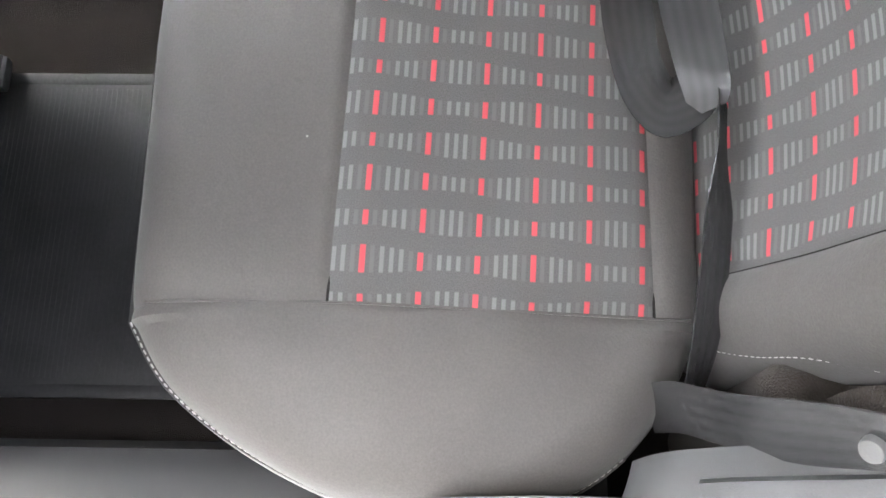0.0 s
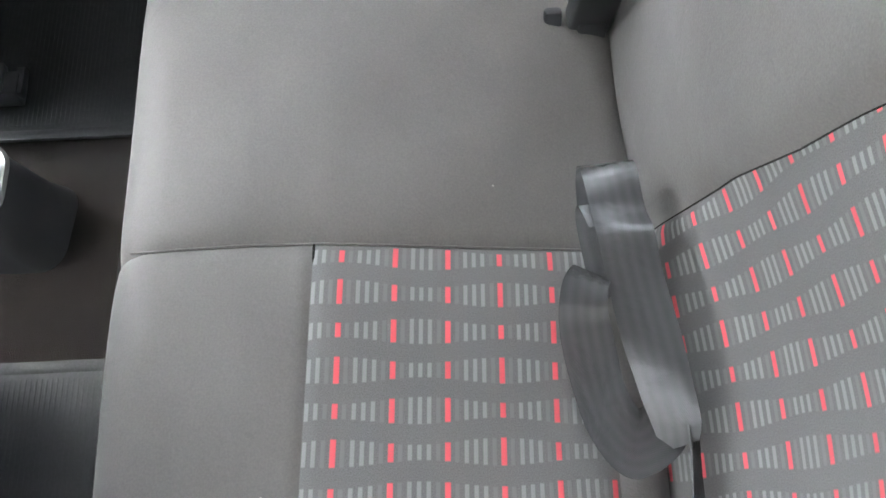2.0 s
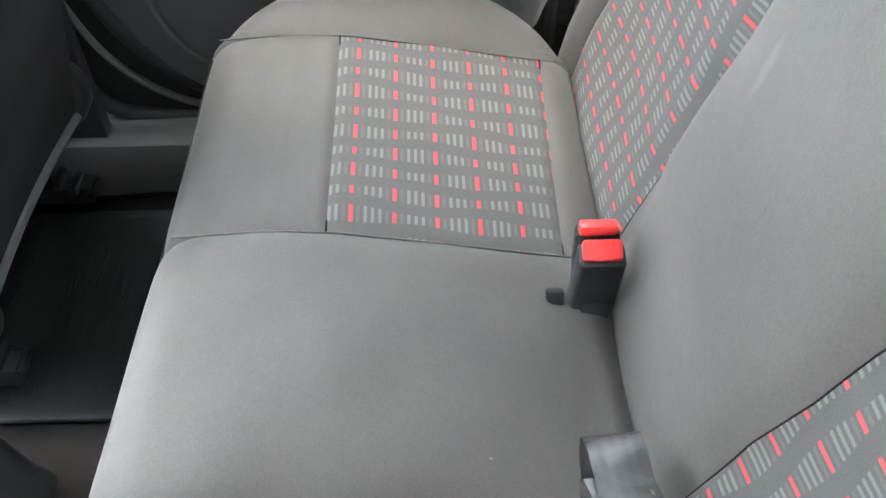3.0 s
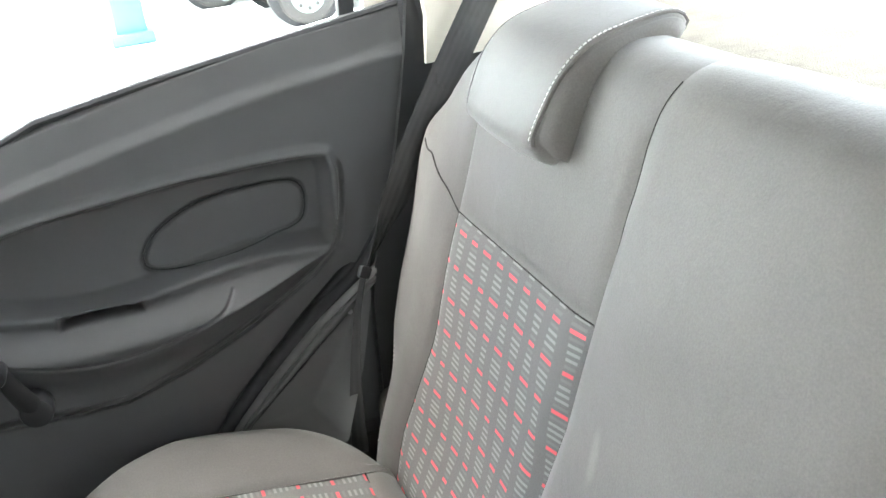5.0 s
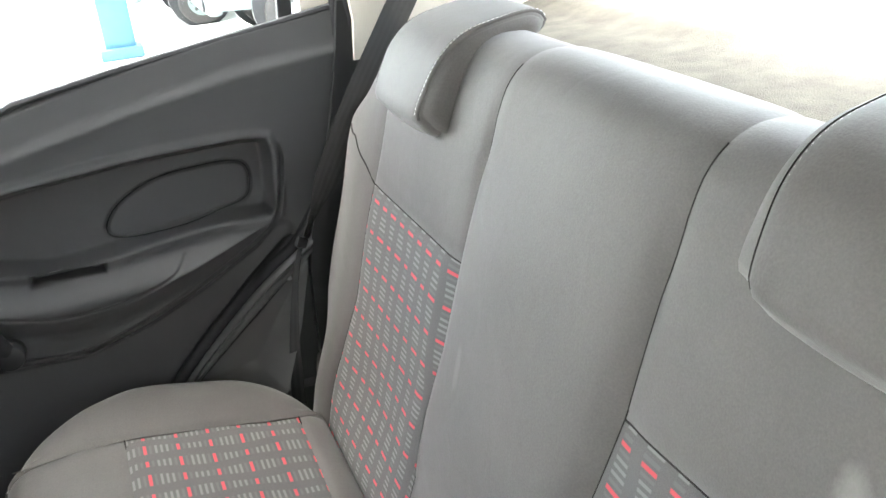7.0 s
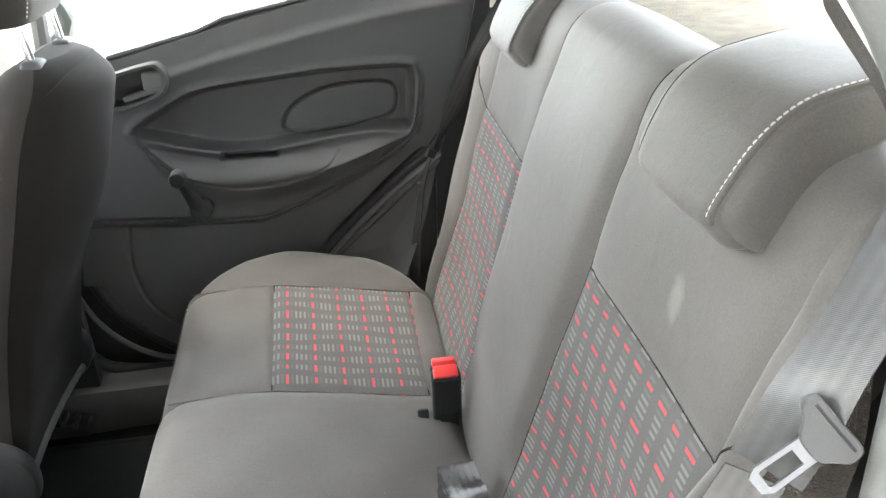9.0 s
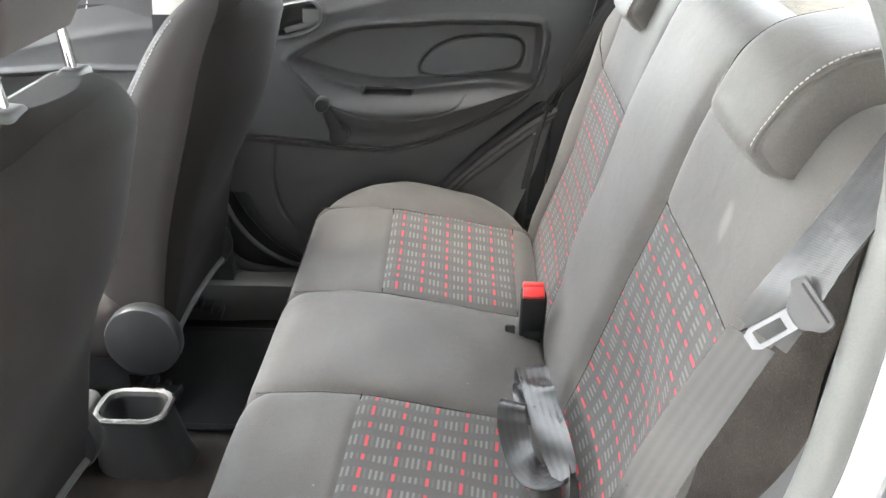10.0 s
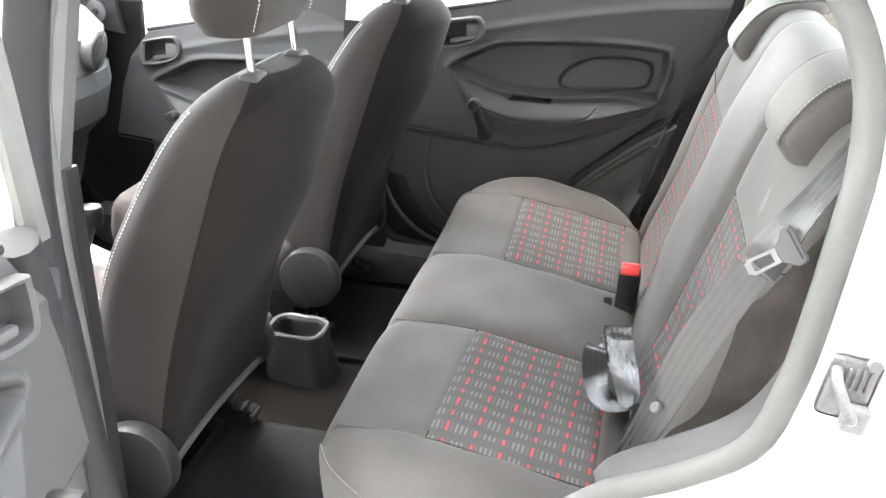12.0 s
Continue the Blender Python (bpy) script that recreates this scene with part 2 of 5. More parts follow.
def grid(P, uv=None, mask=None, closed=False):
    """Vertices and faces of a grid of points P (n, m, 3); mask (n-1, m-1) keeps some cells."""
    n, m = P.shape[:2]
    ids = np.arange(n * m).reshape(n, m)
    if closed:
        ids = np.concatenate([ids, ids[:, :1]], axis=1)
    f = np.stack([ids[:-1, :-1], ids[1:, :-1], ids[1:, 1:], ids[:-1, 1:]], axis=-1)
    f = f[mask] if mask is not None else f.reshape(-1, 4)
    v = P.reshape(-1, 3)
    used = np.unique(f)
    back = np.full(n * m, -1)
    back[used] = np.arange(len(used))
    out = [v[used], back[f]]
    if uv is not None:
        out.append(uv.reshape(-1, 2)[used])
    return tuple(out)


def loft(rings, cap=True):
    """A skin over closed rings of equal length, with both ends filled."""
    R = np.array(rings, dtype=float)
    v, f = grid(R, closed=True)[:2]
    f = [tuple(q) for q in f]
    n = R.shape[1]
    if cap:
        f.append(tuple(range(n))[::-1])
        f.append(tuple(range(len(v) - n, len(v))))
    return v, f


def spline(points, n):
    """n points along a smooth line through the given ones, evenly spaced."""
    p = np.array(points, dtype=float)
    out = []
    for i in range(len(p) - 1):
        a, b = p[max(i - 1, 0)], p[i]
        c, d = p[i + 1], p[min(i + 2, len(p) - 1)]
        for t in np.linspace(0, 1, 16, endpoint=False):
            out.append(0.5 * (2 * b + (c - a) * t + (2 * a - 5 * b + 4 * c - d) * t * t + (3 * b - a - 3 * c + d) * t ** 3))
    out = np.array(out + [p[-1]])
    s = np.concatenate([[0], np.cumsum(np.linalg.norm(np.diff(out, axis=0), axis=1))])
    q = np.linspace(0, s[-1], n)
    return np.stack([np.interp(q, s, out[:, k]) for k in range(out.shape[1])], axis=1)


def loop_spline(points, n):
    p = list(points)
    q = spline(p[-2:] + p + p[:3], 40 * len(p))
    # keep one turn: from the first given point to itself
    d = np.linalg.norm(q - np.array(p[0]), axis=1)
    cut = [i for i in range(1, len(d) - 1) if d[i] <= d[i - 1] and d[i] < d[i + 1] and d[i] < 0.02 * np.ptp(q)]
    q = q[cut[0]:cut[-1]] if len(cut) > 1 else q
    s = np.concatenate([[0], np.cumsum(np.linalg.norm(np.diff(q, axis=0), axis=1))])
    w = np.linspace(0, s[-1], n, endpoint=False)
    return np.stack([np.interp(w, s, q[:, k]) for k in range(q.shape[1])], axis=1)


def tube(points, r, n=8):
    p = np.array(points, dtype=float)
    t = np.gradient(p, axis=0)
    t /= np.linalg.norm(t, axis=1)[:, None] + 1e-12
    ref = np.array([0, 0, 1.0]) if abs(t[0][2]) < 0.9 else np.array([1.0, 0, 0])
    rings = []
    for i in range(len(p)):
        a = ref - t[i] * ref.dot(t[i])
        a /= np.linalg.norm(a) + 1e-12
        ref = a
        b = np.cross(t[i], a)
        rr = r[i] if np.ndim(r) else r
        rings.append([p[i] + rr * (math.cos(k * 2 * math.pi / n) * a + math.sin(k * 2 * math.pi / n) * b) for k in range(n)])
    return loft(rings)


def ribbon(points, across, width, thick=0.0014, n=60, waves=0.0, seed=0):
    """A flat strap along points; across: the direction of its width at each point."""
    m = len(points)
    both = np.concatenate([np.array(points, float), np.array(across, float)], axis=1)
    b = spline(both, n)
    p, a = b[:, :3], b[:, 3:]
    a /= np.linalg.norm(a, axis=1)[:, None] + 1e-12
    t = np.gradient(p, axis=0)
    t /= np.linalg.norm(t, axis=1)[:, None] + 1e-12
    nn = np.cross(t, a)
    nn /= np.linalg.norm(nn, axis=1)[:, None] + 1e-12
    s = np.concatenate([[0], np.cumsum(np.linalg.norm(np.diff(p, axis=0), axis=1))])
    w = np.array(width) if np.ndim(width) else np.full(m, width)
    w = np.interp(np.linspace(0, m - 1, n), range(m), w)
    cols = np.linspace(-0.5, 0.5, 9)
    prof = [(c, 0.5) for c in cols] + [(c, -0.5) for c in cols[::-1]]
    P = np.zeros((n, len(prof), 3))
    U = np.zeros((n, len(prof), 2))
    rng = random.Random(seed)
    ph = rng.random() * 6
    for j, (c, h) in enumerate(prof):
        lift = waves * np.sin(s * 55 + ph + c * 2.5) * (0.4 + abs(c))
        P[:, j] = p + a * (c * w)[:, None] + nn * (h * thick + lift)[:, None]
        U[:, j] = np.stack([c * w, s], axis=1)
    v, f, uv = grid(P, U, closed=True)
    k = len(prof)
    return v, [tuple(q) for q in f] + [tuple(range(k))[::-1], tuple(range(len(v) - k, len(v)))], uv


def block(size, centre=(0, 0, 0), bevel=0.004, seg=2, turn=(0, 0, 0)):
    bm = bmesh.new()
    bmesh.ops.create_cube(bm, size=1.0)
    bmesh.ops.scale(bm, vec=size, verts=bm.verts)
    bmesh.ops.bevel(bm, geom=bm.edges[:], offset=bevel, segments=seg, affect="EDGES", profile=0.5)
    bmesh.ops.transform(bm, matrix=pose(*centre, *turn), verts=bm.verts)
    return bm


def disc(radius, depth, m, bevel=0.002, seg=28, top=None):
    """A bevelled round plate or knob along z, set by the matrix m."""
    bm = bmesh.new()
    bmesh.ops.create_cone(bm, cap_ends=True, segments=seg, radius1=radius, radius2=top or radius, depth=depth)
    if bevel:
        e = [e for e in bm.edges if abs(e.verts[0].co.z - e.verts[1].co.z) < 1e-6]
        bmesh.ops.bevel(bm, geom=e, offset=bevel, segments=2, affect="EDGES", profile=0.5)
    bmesh.ops.transform(bm, matrix=m, verts=bm.verts)
    return bm


def joined(*bms):
    """One bmesh out of several."""
    out = bmesh.new()
    for b in bms:
        me = bpy.data.meshes.new("tmp")
        if isinstance(b, bmesh.types.BMesh):
            b.to_mesh(me)
            b.free()
        else:
            me.from_pydata([tuple(map(float, p)) for p in b[0]], [], [tuple(map(int, f)) for f in b[1]])
        out.from_mesh(me)
        bpy.data.meshes.remove(me)
    return out


def stitches(points, step=0.007, length=0.0045, r=0.0007):
    """Short threads along a line."""
    p = np.array(points, float)
    s = np.concatenate([[0], np.cumsum(np.linalg.norm(np.diff(p, axis=0), axis=1))])
    vs, fs = [], []
    for a in np.arange(0, s[-1] - length, step):
        q = np.stack([np.interp([a, a + length * 0.5, a + length], s, p[:, k]) for k in range(3)], axis=1)
        v, f = tube(q, [r * 0.6, r, r * 0.6], 5)
        k = len(vs)
        vs += [tuple(x) for x in v]
        fs += [tuple(i + k for i in t) for t in f]
    return vs, fs


def sdf(poly, X, Y):
    """Signed distance to a closed polygon, negative inside."""
    p = np.array(poly, float)
    q = np.roll(p, -1, axis=0)
    d = np.full(X.shape, 1e9)
    inside = np.zeros(X.shape, bool)
    for (ax, ay), (bx, by) in zip(p, q):
        ex, ey = bx - ax, by - ay
        t = np.clip(((X - ax) * ex + (Y - ay) * ey) / (ex * ex + ey * ey + 1e-15), 0, 1)
        d = np.minimum(d, np.hypot(X - ax - t * ex, Y - ay - t * ey))
        c = (ay > Y) != (by > Y)
        inside ^= c & (X < (bx - ax) * (Y - ay) / (by - ay + 1e-15) + ax)
    return np.where(inside, -d, d)


def line_distance(pts, X, Y):
    d = np.full(X.shape, 1e9)
    for (ax, ay), (bx, by) in zip(pts[:-1], pts[1:]):
        ex, ey = bx - ax, by - ay
        t = np.clip(((X - ax) * ex + (Y - ay) * ey) / (ex * ex + ey * ey + 1e-15), 0, 1)
        d = np.minimum(d, np.hypot(X - ax - t * ex, Y - ay - t * ey))
    return d


def step(x, a, b):
    t = np.clip((x - a) / (b - a), 0, 1)
    return t * t * (3 - 2 * t)


# ---- rear bench ----
LEAN = -0.12     # sideways lean of the backrest against the cushion


def bench_z(x, y):
    """Height of the cushion's cloth."""
    z = 0.262 + 0.024 * x + np.interp(y, [-0.08, 0.0, 0.23, 0.30, 0.36, 0.43], [-0.012, 0.0, 0.041, 0.045, 0.042, 0.036]) + 0.022 * step(x, 0.25, 0.62) + 0.018 * step(x, 0.45, 0.62)
    return z


def seam_y(x):
    """Where the front edge of the patterned inserts runs."""
    return 0.243 + np.where(np.asarray(x) > 0, 0.018, 0.0436) * (np.clip(np.abs(x), 0.146, 0.49) - 0.146)


def widened(x):
    """The far half's inner seam stands further from the middle than the near one's."""
    return np.where(x > 0, np.interp(x, [0, 0.146, 0.49, 0.66], [0, 0.163, 0.49, 0.66]), x)


def pushed(x, y):
    """The near half's front edge stands a little further out."""
    return y + 0.0055 * step(-np.asarray(x), 0.04, 0.22) * step(np.asarray(y), 0.30, 0.42)


def cushion_outline():
    """Half of the plan, from the middle of the front round the end to the middle of the back."""
    end = spline([(0.50, 0.418), (0.550, 0.386), (0.592, 0.335), (0.622, 0.280), (0.638, 0.230), (0.644, 0.155), (0.632, 0.080), (0.604, 0.030),
                  (0.560, -0.010), (0.50, -0.042)], 60)
    return np.concatenate([[(0.0, 0.418), (0.25, 0.421)], end, [(0.25, -0.05), (0.0, -0.052)]])


def build_cushion():
    seat = thing("rear_seat_cushion", "grey cloth rear bench cushion with red-dashed patterned inserts", "car seat")
    half = cushion_outline()
    full = np.concatenate([half, (half * [-1, 1])[::-1]])
    xs = np.unique(np.concatenate([np.linspace(0, 0.146, 14), np.linspace(0.146, 0.49, 44), np.linspace(0.49, 0.646, 34)]))
    xs = np.concatenate([-xs[::-1][:-1], xs])
    tail = half[2:-2]
    front = lambda x: np.interp(abs(x), tail[:30, 0], tail[:30, 1]) if abs(x) > 0.5 else np.interp(abs(x), [0, 0.25, 0.5], [0.418, 0.421, 0.418])
    rear = lambda x: np.interp(abs(x), tail[30:, 0][::-1], tail[30:, 1][::-1]) if abs(x) > 0.5 else np.interp(abs(x), [0, 0.25, 0.5], [-0.052, -0.05, -0.042])
    tt = np.concatenate([np.linspace(0, 0.1, 8)[:-1], np.linspace(0.1, 0.63, 40)[:-1], np.linspace(0.63, 1, 40)])
    X = np.zeros((len(xs), len(tt)))
    Y = np.zeros_like(X)
    for i, x in enumerate(xs):
        a, b = rear(x), front(x)
        if b - a < 0.16:
            mid = 0.5 * (a + b)
            a, b = mid - 0.08, mid + 0.08
        # lines that follow the pattern's edges
        knots_t, knots_y = [0, 0.1, 0.63, 1], [a, a + (0 - a) if abs(x) <= 0.5 else a + 0.1 * (b - a), float(seam_y(x)) if abs(x) <= 0.5 else a + 0.63 * (b - a), b]
        Y[i] = np.interp(tt, knots_t, knots_y)
        X[i] = x
    D = -sdf(full, X, Y)
    D = np.maximum(D, 0)
    R = np.where(np.abs(X) > 0.5, 0.050, 0.035) + 0.02 * step(Y, 0.25, 0.42)
    drop = R - np.sqrt(np.maximum(R * R - np.maximum(R - D, 0) ** 2, 0))
    A = np.abs(X)
    Z = bench_z(X, Y) - 0.85 * drop
    Z -= 0.014 * step(A, 0.50, 0.66)
    # soft puffing of the panels, seams pulled in
    seam = np.minimum(np.abs(A - 0.146), np.abs(A - 0.49))
    inner = (A > 0.146) & (A < 0.49)
    cross = np.where(inner, np.minimum(np.abs(Y - seam_y(X)), np.abs(Y - 0.0)), 1.0)
    dip = np.minimum(seam, cross)
    Z -= 0.0035 * np.exp(-(dip / 0.005) ** 2) + 0.004 * np.exp(-(seam / 0.022) ** 2)
    Z += np.where(A < 0.146, 0.010 * np.maximum(np.cos(A / 0.146 * math.pi / 2), 0) ** 0.7, 0.0) * step(Y, -0.03, 0.08)
    Z += 0.0022 * np.sin(X * 31 + 1.3) * np.sin(Y * 37) * step(D, 0.0, 0.05)
    XW = widened(X)
    P = np.stack([XW, pushed(X, Y), Z], axis=-1)
    # skirt below the rim
    UV = np.stack([Y + 0.0037, X], axis=-1)
    cx = 0.5 * (xs[:-1] + xs[1:])[:, None] + 0 * tt[None, 1:]
    cy = 0.25 * (Y[:-1, :-1] + Y[1:, :-1] + Y[:-1, 1:] + Y[1:, 1:])
    ca = np.abs(cx)
    sy = seam_y(cx)
    for side, word in ((-1, "left"), (1, "right")):
        s = np.sign(cx) == side
        uv = np.stack([seam_y(X) - 0.0245 + 0.5 * 0.00742 - Y, XW - (0.188 if side > 0 else -0.456) + 0.0165], axis=-1)
        part("patterned_insert", grid(P, uv, s & (ca > 0.146) & (ca < 0.49) & (cy > 0) & (cy < sy)), PATTERN, seat, "dark cloth with pale dashes and red dashes")
        part("front_bolster", grid(P, UV, s & (ca > 0.146) & (ca < 0.49) & (cy > sy)), CLOTH, seat)
        part("rear_strip", grid(P, UV, s & (ca > 0.146) & (ca < 0.49) & (cy < 0)), CLOTH, seat)
        part("end_bolster", grid(P, UV, s & (ca > 0.49)), CLOTH, seat)
        arc = tail[:48] * [side, 1]
        rim = np.stack([arc[:, 0] * 0.998, pushed(arc[:, 0], arc[:, 1]) - 0.001, bench_z(arc[:, 0], arc[:, 1]) - 0.040 - 0.014 * step(np.abs(arc[:, 0]), 0.50, 0.66)], axis=1)
        part("rim_stitching", stitches(rim, 0.0065, 0.0042, 0.0009), THREAD, seat, "pale stitching along the rim")
        part("rim_piping", tube(rim - [0, 0, 0.003], 0.0024, 8), CLOTH, seat)
        for a, b in (((0.146 * side, -0.03), (0.146 * side, 0.40)), ((0.49 * side, -0.03), (0.49 * side, 0.40)),
                     ((0.146 * side, 0.243), (0.49 * side, float(seam_y(0.49 * side)))), ((0.146 * side, 0.0), (0.49 * side, 0.0))):
            q = np.linspace(a, b, 40)
            q = np.stack([widened(q[:, 0]), q[:, 1], bench_z(q[:, 0], q[:, 1]) - 0.0062], axis=1)
            part("seam", tube(q, 0.0012, 6), CLOTH if abs(a[0] - b[0]) < 1e-6 else CLOTH_DARK, seat)
    part("middle_panel", grid(P, UV, ca < 0.146), CLOTH, seat)
    ring = np.concatenate([full, full[:1]])
    top = np.stack([ring[:, 0], ring[:, 1], bench_z(ring[:, 0], ring[:, 1]) - 0.038 - 0.014 * step(np.abs(ring[:, 0]), 0.50, 0.66)], axis=1)
    ring = np.stack([ring[:, 0], pushed(ring[:, 0], ring[:, 1])], axis=1)
    top[:, 1] = ring[:, 1]
    c = np.array([0, 0.19])
    rows = [top]
    for k, dz in ((1.004, 0.02), (1.0, 0.06), (0.985, 0.12), (0.95, 0.20)):
        q = (ring - c) * [k, k] + c
        rows.append(np.stack([q[:, 0], q[:, 1], np.maximum(top[:, 2] - dz, 0.03)], axis=1))
    part("skirt", grid(np.array(rows)), CLOTH, seat)
    return seat


def back_y(z):
    """How far back the cloth of the backrest stands at a height."""
    return np.interp(z, [0.16, 0.27, 0.36, 0.50, 0.64, 0.74, 0.80], [-0.030, -0.052, -0.080, -0.114, -0.150, -0.176, -0.196])


def build_backrest():
    back = thing("rear_bench", "grey cloth rear bench backrest with red-dashed patterned inserts", "car seat")
    prof = [(back_y(z), z) for z in np.linspace(0.17, 0.638, 46)]
    n_low = len(prof)
    prof += [(back_y(z), z) for z in np.linspace(0.638, 0.80, 18)[1:]]
    prof += [tuple(p) for p in spline([(-0.196, 0.80), (-0.212, 0.832), (-0.235, 0.853), (-0.265, 0.860), (-0.300, 0.850), (-0.318, 0.80)], 20)[1:]]
    prof = np.array(prof)
    L = np.concatenate([[0], np.cumsum(np.linalg.norm(np.diff(prof, axis=0), axis=1))])
    xs = np.unique(np.concatenate([np.linspace(0, 0.155, 12), np.linspace(0.155, 0.485, 36), np.linspace(0.485, 0.606, 22)]))
    xs = np.concatenate([-xs[::-1][:-1], xs])
    X, S = np.meshgrid(xs, np.arange(len(prof)), indexing="ij")
    A = np.abs(X)
    Y, Z = prof[S, 0].copy(), prof[S, 1].copy()
    t = np.gradient(prof, axis=0)
    t /= np.linalg.norm(t, axis=1)[:, None]
    ny, nz = t[:, 1], -t[:, 0]
    low = np.arange(len(prof)) < n_low
    out = np.zeros_like(X)
    # middle swells out, pattern is a shallow hollow, the sides wrap backwards
    out += np.where(A < 0.155, (0.021 - 0.018 * step(Z, 0.66, 0.82)) * np.maximum(np.cos(A / 0.155 * math.pi / 2), 0) ** 0.5, 0)
    hollow = np.where((A > 0.155) & (A < 0.485), np.sin((A - 0.155) / 0.33 * math.pi), 0)
    out -= np.where(X > 0, 0.010, 0.026) * hollow ** 0.7 * step(Z, 0.22, 0.37) * (1 - 0.75 * step(Z, 0.42, 0.58)) * (1 - step(Z, 0.60, 0.70))
    out += 0.008 * np.exp(-((A - 0.525) / 0.035) ** 2) * (1 - step(Z, 0.62, 0.80))
    out -= np.where((A > 0.155) & (A < 0.485), np.where(X > 0, 0.012, 0.002) * (1 - step(A, 0.155, 0.205)) * step(Z, 0.30, 0.40) * (1 - step(Z, 0.60, 0.66)), 0)
    out -= np.where(A < 0.155, 0.014 * (1 - step(Z, 0.27, 0.42)), 0)
    e = np.maximum(A - 0.548, 0)
    out -= np.where(e > 0, 0.06 - np.sqrt(np.maximum(0.06 ** 2 - e ** 2, 0)), 0) * (1 - np.where(X > 0, 0.72, 0) * step(Z, 0.30, 0.42) * (1 - step(Z, 0.70, 0.80)))
    seam = np.minimum(np.abs(A - 0.155), np.abs(A - 0.485))
    cross = np.where((A > 0.155) & (A < 0.485), np.abs(L[S] - L[n_low - 1]), 1)
    top = step(Z, 0.76, 0.85)
    out -= (0.004 * np.exp(-(np.minimum(seam, cross) / 0.005) ** 2) + 0.003 * np.exp(-(seam / 0.02) ** 2)) * (1 - 0.85 * top)
    out += 0.0015 * np.sin(X * 23) * np.sin(Z * 29 + 0.5)
    Y += ny[S] * out
    Z += nz[S] * out
    # rounded upper outer corners
    fall = step(A, 0.40, 0.61) * step(Z, 0.60, 0.87)
    Z -= 0.075 * fall ** 2
    # the seams between the panels are not quite parallel
    wr_in = np.where(X < 0, np.interp(Z, [0.38, 0.46, 0.52, 0.64, 0.82], [0.130, 0.143, 0.147, 0.163, 0.160]), np.interp(Z, [0.30, 0.46, 0.55], [0.180, 0.174, 0.160]))
    wr_out = np.where(X < 0, np.interp(Z, [0.29, 0.44, 0.56, 0.65], [0.456, 0.456, 0.474, 0.508]), np.interp(Z, [0.306, 0.465, 0.64], [0.520, 0.484, 0.479]))
    wide = np.where(A < 0.155, A / 0.155 * wr_in, np.where(A < 0.485, wr_in + (A - 0.155) / 0.33 * (wr_out - wr_in), wr_out + (A - 0.485) / 0.121 * (np.where(X < 0, np.maximum(0.545, wr_out + 0.05), np.interp(Z, [0.30, 0.42, 0.66, 0.80], [0.630, 0.642, 0.645, 0.630])) - wr_out)))
    X = np.sign(X) * wide
    X2 = X + LEAN * (Z - 0.26)
    P = np.stack([X2, Y, Z + 0.018 * X], axis=-1)
    UVc = np.stack([L[S], X], axis=-1)
    ca = np.abs(0.5 * (xs[:-1] + xs[1:]))[:, None] + 0 * L[None, 1:]
    sg = np.sign(0.5 * (xs[:-1] + xs[1:]))[:, None] + 0 * L[None, 1:]
    lo = np.broadcast_to((np.arange(len(prof) - 1) < n_low - 1)[None, :], ca.shape)
    for side in (-1, 1):
        s = sg == side
        uv = np.stack([L[S] - float(np.interp(0.622, prof[:n_low, 1], L[:n_low])) + 42 * 0.00742 + 0.5 * 0.00742, X - (0.3486 if side > 0 else -0.175) + 0.0165], axis=-1)
        part("patterned_insert", grid(P, uv, s & (ca > 0.155) & (ca < 0.485) & lo), PATTERN, back, "dark cloth with pale dashes and red dashes")
        part("upper_panel", grid(P, UVc, s & (ca > 0.155) & (ca < 0.485) & ~lo), CLOTH, back)
        part("side_bolster", grid(P, UVc, s & (ca > 0.485)), CLOTH, back)
        for k, last in ((0.155, len(prof) - 13), (0.485, n_low)):
            i = int(np.argmin(np.abs(xs - side * k)))
            part("seam", tube(P[i, 4:last] + [0, -0.0005, 0], 0.0011, 6), CLOTH_DARK, back)
        i = int(np.argmin(np.abs(xs - side * 0.485)))
        turn = [P[i + side * k, n_low - 1 + int(round(6 * (k / 18) ** 0.6))] for k in range(0, 19, 3)]
        part("seam", tube(spline(turn, 30) + [0, 0.0004, 0], 0.0011, 6), CLOTH_DARK, back)
        i0, i1 = sorted((int(np.argmin(np.abs(xs - side * 0.155))), int(np.argmin(np.abs(xs - side * 0.485)))))
        part("seam", tube(P[i0:i1 + 1, n_low - 1], 0.0011, 6), CLOTH_DARK, back)
        j = [(0.565, 0.238), (0.575, 0.290), (0.585, 0.345), (0.600, 0.395)]
        q = []
        for ax, z in j:
            i, s2 = int(np.argmin(np.abs(xs - side * ax))), int(np.argmin(np.abs(prof[:n_low, 1] - z)))
            q.append(P[i, s2] + [0, 0.0006, 0])
        q = spline(q, 24)
        part("corner_stitching", stitches(q, 0.007, 0.004, 0.0005), THREAD, back, "pale stitching at the lower corner")
    part("middle_panel", grid(P, UVc, ca < 0.155), CLOTH, back)
    # hard back and closed sides
    edge = np.concatenate([P[0], P[-1][::-1]])
    rear = edge.copy()
    rear[:, 1] = np.minimum(rear[:, 1] - 0.05, -0.20)
    rear[:, 1] = np.maximum(rear[:, 1], -0.33)
    part("shell", grid(np.array([edge, rear])), BLACK, back)
    return back


